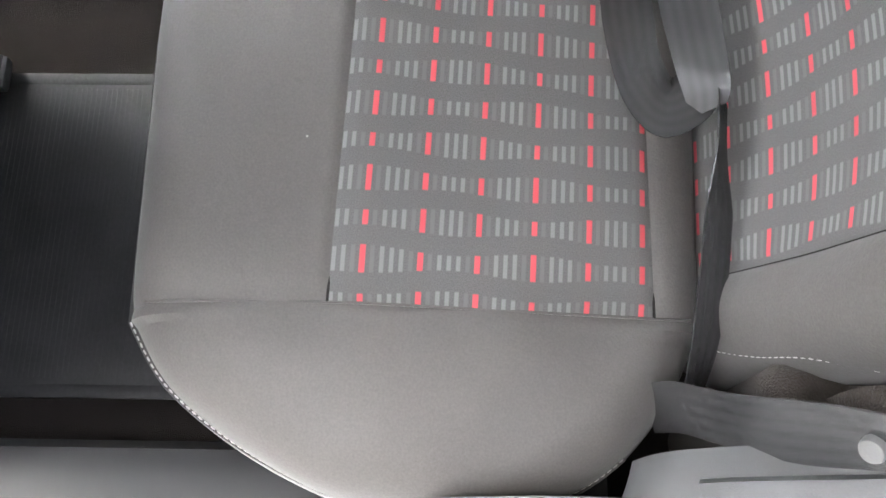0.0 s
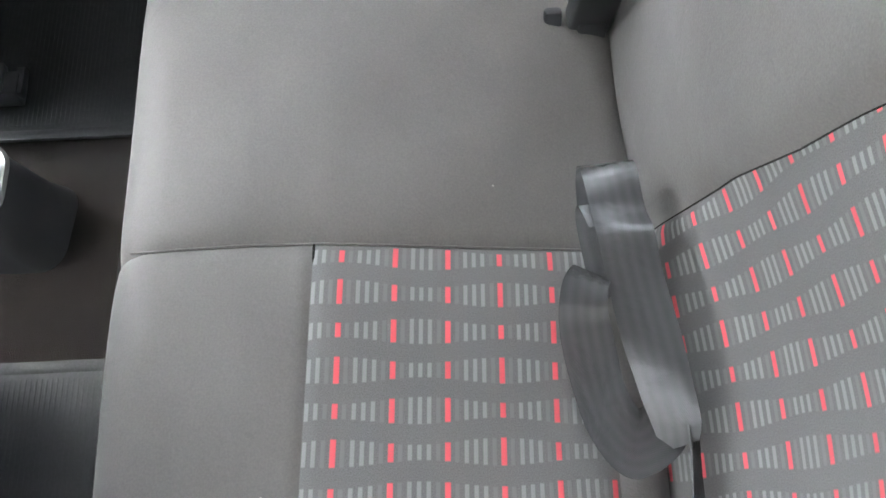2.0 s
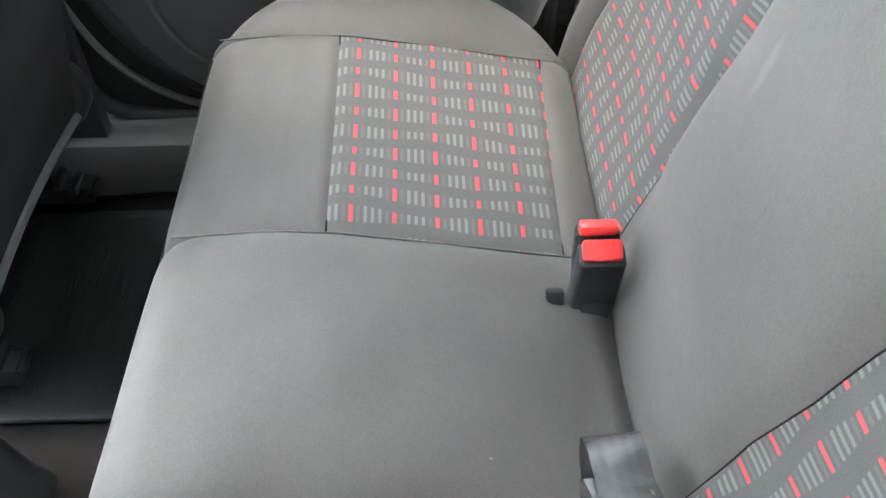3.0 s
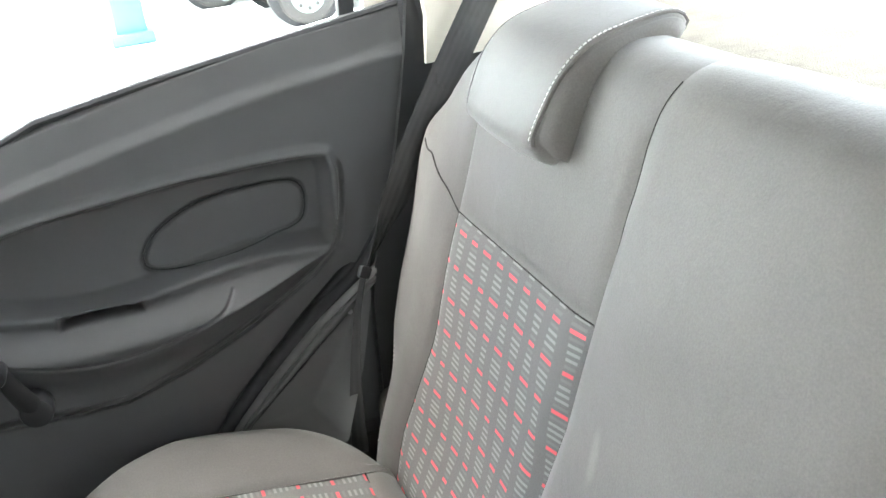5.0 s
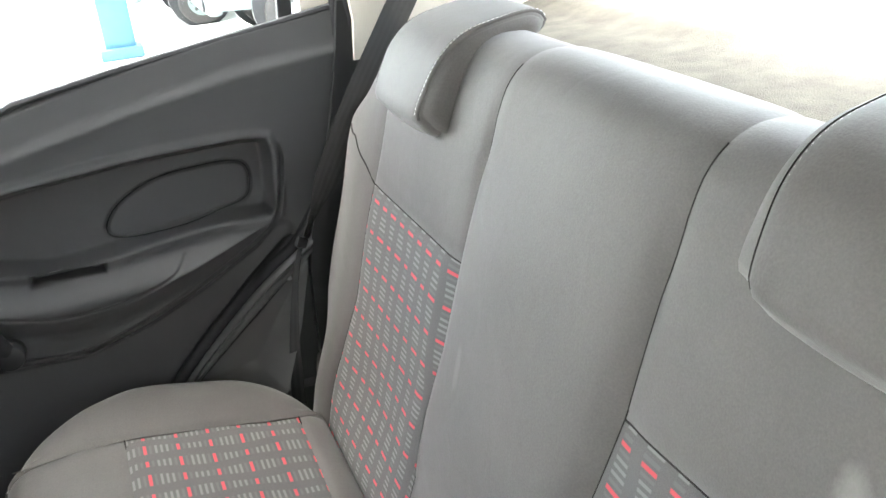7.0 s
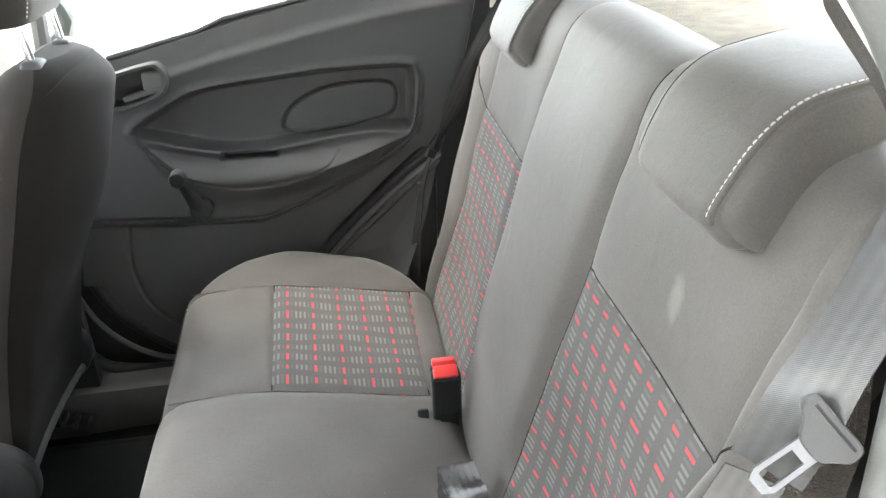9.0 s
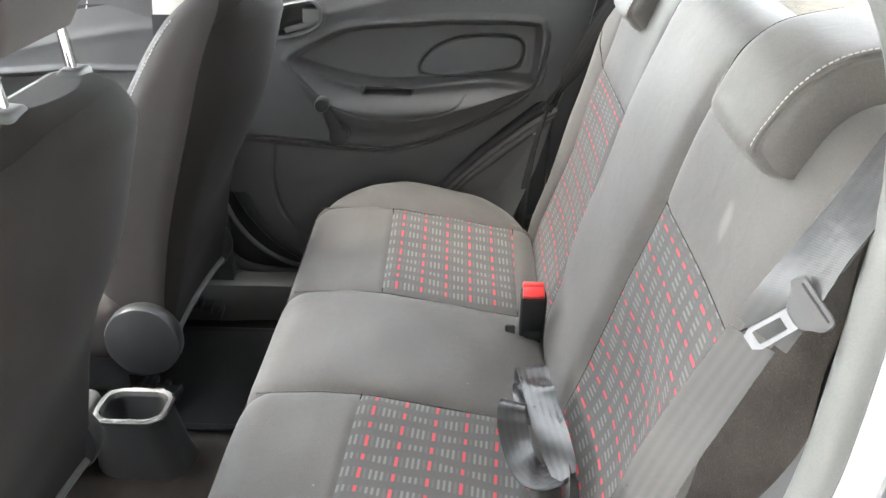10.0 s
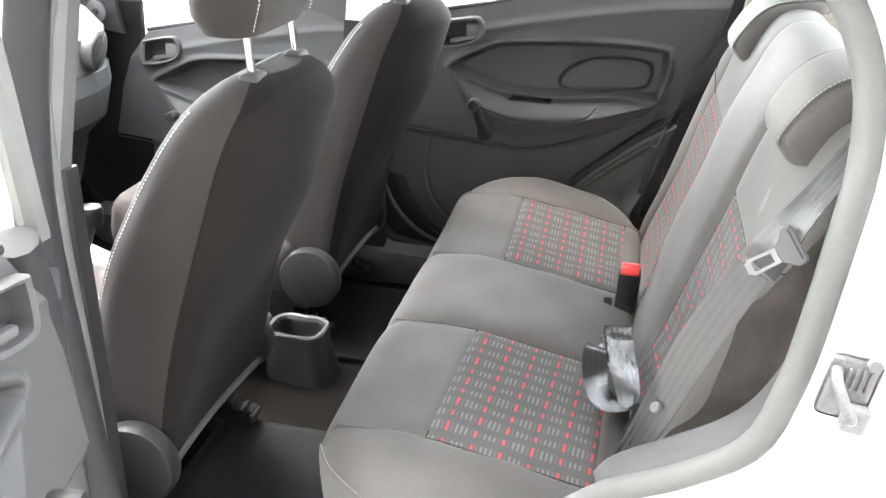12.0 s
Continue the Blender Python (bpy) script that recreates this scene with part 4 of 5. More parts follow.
# the open door on the near side: the mirror image, swung outwards about its front edge
swung = copy_thing(rear_door, Matrix.Translation((-0.80, 0.60, 0.0)) @ pose(0, 0, 0, 0, 0, -78) @ Matrix.Translation((0, -0.64, 0)))
swung.scale = (-1, 1, 1)
for z in (0.24, 0.58):
    hinge = part("hinge", block((0.20, 0.03, 0.05), (-0.755, 0.690, z), 0.008, 2, (0, 0, 20)), STEEL, swung)
    hinge.matrix_parent_inverse = (Matrix.Translation((-0.80, 0.60, 0.0)) @ pose(0, 0, 0, 0, 0, -78) @ Matrix.Translation((0, -0.64, 0)) @ Matrix.Diagonal((-1, 1, 1, 1))).inverted()
swung["label"] = "open dark grey rear door swung outwards with moulded trim"


# ---- body shell ----
APERTURE = [(0.664, 0.16), (0.692, 0.45), (0.706, 0.70), (0.694, 0.92), (0.625, 1.09), (0.48, 1.135), (0.20, 1.145), (0.02, 1.11), (-0.10, 1.045), (-0.160, 0.985), (-0.195, 0.917), (-0.206, 0.844),
            (-0.202, 0.758), (-0.193, 0.636), (-0.183, 0.563), (-0.160, 0.489), (-0.090, 0.435), (-0.001, 0.385), (0.09, 0.300), (0.16, 0.215), (0.24, 0.135), (0.34, 0.095), (0.55, 0.095)]

FAR_APERTURE = APERTURE[:12] + [(-0.190, 0.790), (-0.166, 0.680), (-0.136, 0.600), (-0.086, 0.521), (-0.003, 0.460), (0.076, 0.394), (0.136, 0.335), (0.205, 0.245), (0.27, 0.165), (0.35, 0.110), (0.55, 0.095)]


def side_frame(side):
    """The white frame of a rear door opening with its rubber seal."""
    body = thing("body_side", "white painted door frame of the car body", "car body", kind="structure")
    a = loop_spline(APERTURE if side < 0 else FAR_APERTURE, 150)
    t = np.roll(a, -1, axis=0) - np.roll(a, 1, axis=0)
    t /= np.linalg.norm(t, axis=1)[:, None]
    nrm = np.stack([-t[:, 1], t[:, 0]], axis=1)
    c = a.mean(axis=0)
    if ((a - c) * nrm).sum() < 0:
        nrm = -nrm
    rows = []
    for off, x in ((0.012, 0.650), (0.030, 0.668), (0.30, 0.68)) if side > 0 else ((0.013, 0.658), (0.022, 0.668), (0.030, 0.676), (0.056, 0.694), (0.064, 0.704), (0.070, 0.736), (0.082, 0.746), (0.30, 0.772)):
        q = a + nrm * off
        tumble = 0.16 * np.maximum(0, q[:, 1] - 0.80)
        rows.append(np.stack([side * (x - tumble), q[:, 0], np.maximum(q[:, 1], -0.25)], axis=1))
    v, f = grid(np.array(rows), closed=True)[:2]
    part("opening_frame", (v, f), PAINT if side < 0 else PLASTIC, body)
    q = a + nrm * (0.012 if side < 0 else 0.001)
    part("opening_seal", tube(np.concatenate([np.stack([side * ((0.668 if side < 0 else 0.650) - 0.16 * np.maximum(0, q[:, 1] - 0.80)), q[:, 0], q[:, 1]], axis=1)] * 1 + [np.array([[side * 0.650, q[0, 0], q[0, 1]]])]), 0.0165 if side < 0 else 0.012, 12), SEAL if side < 0 else RUBBER, body, "rubber seal round the opening")
    if side > 0:
        part("sill_edge", tube(spline([(0.664, 0.668, 0.30), (0.664, 0.632, 0.212), (0.664, 0.580, 0.150), (0.664, 0.515, 0.112), (0.664, 0.44, 0.097)], 30), 0.006, 8), PLASTIC_MID, body)
    else:
        part("pillar_seal", tube(spline([(-0.690, 0.672, 0.14), (-0.694, 0.704, 0.45), (-0.694, 0.722, 0.70), (-0.664, 0.715, 0.92), (-0.640, 0.680, 1.05)], 40), 0.026, 12), RUBBER, body, "black rubber seal on the door pillar")
    return body


side_frame(-1)
side_frame(1)


def build_striker():
    s = thing("door_striker", "grey zinc door striker with looped bar on the white body", "striker", at=(-0.742, -0.235, 0.62))
    part("plate", block((0.010, 0.050, 0.074), (0, 0, 0), 0.008, 3, (8, 0, 0)), ZINC, s)
    part("loop", tube(spline([(-0.002, 0.016, 0.024), (-0.030, 0.020, 0.022), (-0.036, 0.012, 0.004), (-0.036, 0.000, -0.018), (-0.002, -0.006, -0.024)], 24), 0.006, 10), ZINC, s, "grey steel bar")
    part("latch_block", block((0.020, 0.026, 0.030), (-0.010, -0.010, -0.030), 0.005, 2, (8, 0, 0)), ZINC, s)
    for k in range(5):
        part("rib", block((0.006, 0.003, 0.026), (-0.006, -0.016 + k * 0.007, 0.012), 0.001, 1, (8, 0, 0)), ZINC, s)
    for dy, dz in ((0.018, 0.030), (-0.018, 0.032)):
        part("bolt", disc(0.008, 0.010, pose(-0.007, dy, dz, 0, 90, 0), 0.002, 6), ZINC, s)


build_striker()


def wheel_lining():
    """The fuzzy lining between the backrest and the opening on the near side."""
    a = [(-0.640, 0.010, 0.370), (-0.640, -0.090, 0.437), (-0.640, -0.158, 0.492), (-0.640, -0.182, 0.566), (-0.640, -0.191, 0.640), (-0.640, -0.200, 0.758), (-0.635, -0.205, 0.844), (-0.62, -0.195, 0.917), (-0.605, -0.15, 0.995)]
    a = spline(a[1:], 50)
    a[:, 1] -= 0.008
    rows = []
    for k in np.linspace(0, 1, 12):
        q = a + np.array([0.066, 0.0, -0.045]) * k
        q[:, 1] += 0.058 * k * step(a[:, 2], 0.40, 0.48) * (1 - step(a[:, 2], 0.66, 0.80)) - 0.05 * k * step(a[:, 2], 0.70, 0.85)
        q[:, 0] += 0.003 * np.sin(a[:, 2] * 60 + k * 5)
        rows.append(q)
    t = thing("side_lining", "fuzzy dark brown lining beside the rear seat", "car interior trim", kind="structure")
    part("lining", grid(np.array(rows)), FELT, t)


wheel_lining()


def quarter_panel(side):
    """The moulded corner between the door and the rear seat."""
    t = thing("quarter_trim", "dark moulded corner trim between door and bench", "car interior trim", kind="structure")
    if side > 0:
        # a raised rim along the door, then three facets meeting at one corner
        rim_out = spline([(0.150, 0.312), (0.132, 0.332), (0.075, 0.387), (-0.005, 0.455), (-0.094, 0.512)], 30)
        rim_in = spline([(0.128, 0.308), (0.116, 0.320), (0.061, 0.366), (-0.019, 0.431), (-0.088, 0.484)], 30)
        rows = []
        for k, x in ((0.0, 0.662), (0.0, 0.640), (0.10, 0.634), (0.35, 0.632), (0.5, 0.636), (0.62, 0.632), (0.85, 0.633), (1.0, 0.638), (1.0, 0.645)):
            m = rim_out * (1 - k) + rim_in * k
            rows.append(np.stack([np.full(30, x), m[:, 0], m[:, 1]], axis=1))
        part("rim", grid(np.array(rows)), PLASTIC_MID, t, sharp=60)
        bm = bmesh.new()
        at = [bm.verts.new(p) for p in ((0.640, 0.128, 0.306), (0.652, 0.031, 0.315), (0.640, -0.084, 0.480), (0.600, -0.004, 0.266), (0.622, -0.050, 0.370), (0.606, 0.100, 0.262))]
        for f in ((0, 1, 2), (0, 5, 3, 1), (1, 3, 4), (1, 4, 2)):
            bm.faces.new([at[k] for k in f])
        bmesh.ops.bevel(bm, geom=[e for e in bm.edges if len(e.link_faces) == 2], offset=0.004, segments=3, affect="EDGES", profile=0.5)
        part("facets", bm, PLASTIC_MID, t, sharp=60)
    else:
        # sloping cover between the door opening and the belt
        p = spline([(-0.648, -0.100, 0.436), (-0.648, -0.045, 0.402), (-0.648, -0.008, 0.374), (-0.648, 0.022, 0.342), (-0.648, 0.036, 0.300), (-0.648, 0.040, 0.24)], 30)
        strip = [p + np.array([0.048 * k, -0.022 * k, -0.022 * k * k + 0.006 * math.sin(k * math.pi)]) for k in np.linspace(0, 1, 8)]
        part("sloping_cover", grid(np.array(strip)), PLASTIC_MID, t, "smooth grey cover")
        # pale cover that rises from the seal towards the seat and runs out upwards
        line = spline([(-0.196, 0.650), (-0.188, 0.575), (-0.158, 0.500), (-0.090, 0.449), (-0.045, 0.422), (-0.016, 0.400), (0.000, 0.375)], 50)
        grow = np.minimum(1, np.linspace(0, 2.2, 50)) ** 1.2
        rows = []
        for k in np.linspace(0, 1, 10):
            lift = k * grow
            rows.append(np.stack([-0.660 + 0.034 * lift, line[:, 0] + 0.006 * lift, line[:, 1] + 0.010 * lift - 0.008 * lift ** 3], axis=1))
        rows.append(rows[-1] + [0.004, -0.006, -0.020])
        rows.insert(0, rows[0] + [-0.014, -0.004, -0.020])
        part("edge_cover", grid(np.array(rows)), PLASTIC, t, "grey moulded edge cover")
    top = 0.0 if side < 0 else -0.05
    fl = [(0.36, 0.06), (0.27, 0.14), (0.16, 0.27 + top * 0.5), (0.10, 0.315 + top), (-0.03, 0.300 + top), (-0.16, 0.300 + top), (-0.30, 0.06)]
    part("lower_cover", loft([[(side * x, y, z) for y, z in fl] for x in (0.632, 0.66)]), PLASTIC_MID if side < 0 else PLASTIC, t, smooth=False)
    part("wheel_housing", block((0.12, 0.42, 0.36), (side * 0.590, -0.27, 0.14), 0.03, 3), FELT, t)
    if side > 0:
        part("stud", disc(0.004, 0.006, pose(side * 0.640, -0.046, 0.450, 0, 90, 0), 0.001, 12), STEEL, t)


def far_corner():
    """The dark panel behind the far shoulder belt."""
    t = thing("corner_trim", "dark trim panel behind the far shoulder belt", "car interior trim", kind="structure")
    q = [(-0.082, 0.46), (-0.092, 0.515), (-0.118, 0.585), (-0.147, 0.68), (-0.175, 0.80), (-0.187, 0.87), (-0.36, 0.87), (-0.36, 0.30), (-0.075, 0.30)]
    part("panel", loft([[(x, y, z) for y, z in q] for x in (0.634, 0.655)]), PLASTIC_DARK, t, smooth=False)
    part("inner_skin", block((0.006, 0.62, 0.66), (0.698, 0.10, 0.37), 0.002, 1), PLASTIC, t)


quarter_panel(1)
far_corner()
quarter_panel(-1)


def build_shell():
    fl = thing("floor", "dark brown carpeted car floor", "floor", kind="structure")
    xs, ys = np.linspace(-0.66, 0.66, 110), np.linspace(-0.60, 1.75, 150)
    X, Y = np.meshgrid(xs, ys, indexing="ij")
    Z = -0.006 + 0.075 * np.exp(-(X / 0.105) ** 4) * (0.6 + 0.4 * step(Y, 0.5, 0.9)) + 0.07 * step(np.abs(X), 0.56, 0.63) + 0.30 * step(Y, 1.45, 1.75)
    Z += 0.003 * np.sin(X * 40) * np.sin(Y * 31)
    part("carpet", grid(np.stack([X, Y, Z], axis=-1)), CARPET, fl)
    for side in (-1, 1):
        sill = thing("door_sill", "grey plastic sill cover below the door opening", "door sill", kind="structure")
        prof = [(0.575, 0.06), (0.585, 0.088), (0.61, 0.098), (0.66, 0.098), (0.668, 0.09), (0.67, 0.0), (0.575, 0.0)]
        part("cover", loft([[(side * x, y, z) for x, z in prof] for y in (0.02, 0.44, 0.442, 1.6)]), PLASTIC if side > 0 else PLASTIC_DARK, sill)
    # roof, rear wall, bulkhead
    roof = thing("ceiling", "cream cloth headliner and white roof", "ceiling", kind="structure")
    xs, ys = np.linspace(-0.60, 0.60, 30), np.linspace(-0.42, 1.05, 30)
    X, Y = np.meshgrid(xs, ys, indexing="ij")
    Z = 1.20 - 0.06 * (np.abs(X) / 0.6) ** 3 - 0.05 * ((Y - 0.25) / 0.67) ** 2
    v, f = grid(np.stack([X, Y, Z], axis=-1))[:2]
    v2 = v + [0, 0, 0.03]
    f2 = [tuple(q) for q in f] + [tuple(q + len(v)) for q in f[:, ::-1]]
    part("headliner", (np.concatenate([v, v2]), f2), HEADLINER, roof)
    for side in (-1, 1):
        pil = thing("rear_pillar", "cream trimmed rear roof pillar", "pillar", kind="structure")
        back = 0.0 if side > 0 else -0.030
        q = [(-0.205 + back, 0.84 if side > 0 else 0.86), (-0.195 + back, 0.93), (-0.16 + back, 1.00), (-0.09 + back, 1.06), (-0.10, 1.15), (-0.42, 1.15), (-0.62, 0.98), (-0.86, 0.80), (-0.20, 0.78) if side > 0 else (-0.27, 0.815)]
        part("trim", loft([[(side * (x - 0.12 * (z - 0.8)), y, z) for y, z in q] for x in (0.625, 0.65)]), CREAM, pil, smooth=False)
        f0 = -0.208 if side > 0 else -0.23
        q = [(f0, 0.10), (f0, 0.83), (-0.95, 0.83), (-0.95, 0.10)]
        part("lower_trim", loft([[(side * x, y, z) for y, z in q] for x in (0.645, 0.66)]), FELT, pil, smooth=False)
    shelf = thing("parcel_shelf", "fuzzy brown grey parcel shelf behind the bench", "parcel shelf", kind="structure")
    xs, ys = np.linspace(-0.64, 0.64, 90), np.linspace(-0.92, -0.305, 60)
    X, Y = np.meshgrid(xs, ys, indexing="ij")
    Z = 0.822 + 0.022 * step(-Y, 0.62, 0.70) * step(0.52 - np.abs(X), 0, 0.08) - 0.02 * step(Y, -0.34, -0.305) + 0.012 * np.exp(-((Y + 0.52) / 0.03) ** 2) * step(np.abs(X), 0.1, 0.2)
    part("felt", grid(np.stack([X, Y, Z], axis=-1)), SHELF_FELT, shelf)
    win = thing("rear_window", "clear sloping rear window", "window", kind="structure")
    q = [(-0.60, -0.93, 0.84), (0.60, -0.93, 0.84), (0.50, -0.43, 1.15), (-0.50, -0.43, 1.15)]
    p = part("pane", loft([q, [(x, y - 0.003, z + 0.004) for x, y, z in q]]), GLASS, win, smooth=False)
    p.visible_shadow = False
    wall = thing("boot_wall", "dark boot side behind the bench", "wall", kind="structure")
    part("panel", block((1.28, 0.02, 0.90), (0, -0.95, 0.40), 0.004), FELT, wall)


build_shell()


def pillars():
    for side in (-1, 1):
        p = thing("door_pillar", "grey trimmed pillar between the car doors", "pillar", kind="structure")
        near = 0.0 if side > 0 else 0.065
        lowp = [(0.632 + near, 0.05), (0.770 + near, 0.05), (0.750 + near, 0.70), (0.655 + near, 0.70)]
        part("lower_trim", loft([[(side * (x - 0.0 * z), y, z) for y, z in lowp] for x in (0.600, 0.627)]), PLASTIC_DARK, p, smooth=False)
        if side > 0:
            part("backing", block((0.008, 0.56, 0.40), (side * 0.694, 0.555, 0.17), 0.002, 1), PLASTIC_DARK, p)
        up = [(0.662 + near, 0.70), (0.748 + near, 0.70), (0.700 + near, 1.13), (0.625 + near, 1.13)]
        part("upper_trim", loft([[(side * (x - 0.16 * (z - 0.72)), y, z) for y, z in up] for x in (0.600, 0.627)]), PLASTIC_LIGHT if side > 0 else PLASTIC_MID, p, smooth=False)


pillars()



# ---- front seats ----
def build_front_seat():
    """A front seat seen from behind. Origin on the floor below the middle of its backrest."""
    s = thing("front_seat", "dark grey cloth front seat seen from behind", "car seat", "front seats")
    # height, rear face, front face, half width, corner radius
    lev = [(0.160, 0.028, 0.10, 0.207, 0.014), (0.20, 0.020, 0.125, 0.208, 0.025), (0.28, 0.003, 0.160, 0.206, 0.045), (0.40, -0.020, 0.150, 0.199, 0.05), (0.50, -0.045, 0.125, 0.196, 0.05),
           (0.60, -0.072, 0.080, 0.190, 0.05), (0.68, -0.094, 0.036, 0.184, 0.048), (0.735, -0.110, 0.000, 0.170, 0.042), (0.765, -0.118, -0.026, 0.150, 0.038), (0.782, -0.116, -0.046, 0.128, 0.033), (0.791, -0.108, -0.060, 0.108, 0.022), (0.795, -0.098, -0.072, 0.085, 0.011)]
    lev = spline(lev, 70)
    rings, n = [], 40
    for z, r, f, w, c in lev:
        c = min(c, 0.48 * (f - r), w * 0.5)
        ring = []
        for cx, cy, a0 in ((w - c, f - c, 0), (-(w - c), f - c, 90), (-(w - c), r + c, 180), (w - c, r + c, 270)):
            for k in range(n // 4):
                a = radians(a0 + 90 * k / (n // 4 - 1))
                ring.append([cx + c * math.cos(a), cy + c * math.sin(a), z])
        # points along the straight runs too, front and rear
        full = []
        for q in range(4):
            run = ring[q * (n // 4):(q + 1) * (n // 4)]
            nxt = ring[((q + 1) * (n // 4)) % n]
            full += run + [[run[-1][i] + (nxt[i] - run[-1][i]) * k / 15 for i in range(3)] for k in range(1, 15)]
        ring = np.array(full)
        # rear panel a little hollow low down, edges proud
        u = np.abs(ring[:, 0]) / w
        rearish = ring[:, 1] < r + c * 0.7
        ring[:, 1] += np.where(rearish, 0.012 * (1 - u ** 2) * (1 - step(z, 0.2, 0.32)), 0) - np.where(rearish, 0.066 * (1 - u ** 2) * step(z, 0.30, 0.62) * (1 - 0.6 * step(z, 0.74, 0.80)), 0)
        rings.append(ring)
    R = np.array(rings)
    cell_n = R.shape[1]
    cx = 0.5 * (R[:-1, :, 0] + np.roll(R, -1, axis=1)[:-1, :, 0])
    idx = np.arange(cell_n)
    # 24 points to a side: corner 10, straight 14; the cover spans the rear run and most of each rear corner
    k0, k1 = 48 + 3, 72 + 7
    cover = np.broadcast_to(((idx >= k0) & (idx < k1))[None, :], cx.shape)
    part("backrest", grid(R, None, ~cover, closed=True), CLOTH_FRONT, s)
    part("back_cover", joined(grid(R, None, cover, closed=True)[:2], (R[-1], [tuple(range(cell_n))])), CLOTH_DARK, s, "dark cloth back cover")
    arch = []
    for k in range(k0, k1 + 1):
        u = (k - k0) / (k1 - k0) * 2 - 1
        zz = 0.748 + 0.036 * (1 - abs(u) ** 3)
        arch.append([np.interp(zz, R[:, k, 2], R[:, k, a]) for a in range(3)])
    part("top_seam", tube(np.array(arch) + [0, -0.001, 0.0005], 0.0011, 6), CLOTH_DARK, s)
    for k in (k0, k1):
        run = R[R[:, k, 2] < 0.752, k]
        part("cover_seam", tube(run + [0, -0.0005, 0], 0.0011, 6), CLOTH_DARK, s)
    for k in (4, 29):
        part("side_stitching", stitches(R[3:-10, k] * [1.004, 1.0, 1.0] + [0, 0.001, 0], 0.007, 0.0045, 0.0009), THREAD, s, "pale side stitching")
    low = [R[0][i] for i in range(48, 82)]
    part("lower_hem", tube(np.array(low), 0.008, 8), PLASTIC_MID, s)
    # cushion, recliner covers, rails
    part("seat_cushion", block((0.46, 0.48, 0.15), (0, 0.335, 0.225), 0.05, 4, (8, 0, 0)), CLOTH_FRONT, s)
    part("cushion_base", block((0.42, 0.44, 0.10), (0, 0.33, 0.11), 0.015, 2), BLACK, s)
    for dx in (-1, 1):
        cov = part("recliner_cover", joined(disc(0.070 if dx < 0 else 0.058, 0.036, pose(-0.224 if dx < 0 else 0.194, 0.066, 0.190, 0, 90, 0), 0.008, 40), block((0.022, 0.28, 0.060), (dx * 0.198, 0.215, 0.135), 0.010, 3, (4, 0, 0))), PLASTIC_DARK, s, "dark grey plastic recliner cover")
        rail = part("rail", block((0.035, 0.60, 0.030), (dx * 0.17, 0.34, 0.030), 0.004), BLACK, s)
        for k in range(4):
            part("rail_tooth", block((0.040, 0.010, 0.014), (dx * 0.165, 0.040 + k * 0.022, 0.035 + k * 0.010), 0.002), BLACK, rail)
    # headrest on two chrome posts
    hr = []
    for z, r, f, w in ((0.845, -0.085, -0.035, 0.085), (0.850, -0.100, -0.020, 0.112), (0.875, -0.112, -0.006, 0.130), (0.93, -0.115, -0.002, 0.134), (0.985, -0.108, -0.012, 0.126), (1.015, -0.092, -0.030, 0.105), (1.022, -0.075, -0.045, 0.07)):
        ring = []
        c = 0.46 * (f - r)
        for px, py, a0 in ((w - c, f - c, 0), (-(w - c), f - c, 90), (-(w - c), r + c, 180), (w - c, r + c, 270)):
            for k in range(8):
                a = radians(a0 + 90 * k / 7)
                ring.append((px + c * math.cos(a), py + c * math.sin(a), z))
        hr.append(ring)
    hd = part("headrest", loft(hr), CLOTH_FRONT, s, "grey cloth headrest raised on chrome posts")
    for dx in (-1, 1):
        part("headrest_stitching", stitches(np.array([(dx * 0.110, r[0], r[1]) for r in ((-0.108, 0.862), (-0.118, 0.90), (-0.119, 0.94), (-0.112, 0.985))]), 0.006, 0.004, 0.0008), THREAD, hd)
        part("post", tube([(dx * 0.084, -0.095, 0.77), (dx * 0.084, -0.085, 0.86)], 0.0062, 12), CHROME, s, "chrome headrest post")
        part("post_sleeve", block((0.044, 0.030, 0.018), (dx * 0.084, -0.094, 0.792), 0.008, 3, (4, 0, 0)), PLASTIC, s, "grey plastic post sleeve")
    return s


near_seat = build_front_seat()
near_seat.matrix_world = Matrix.Translation((-0.327, 0.645, 0.0))
far_seat = copy_thing(near_seat, Matrix.Translation((0.372, 0.612, 0.012)))


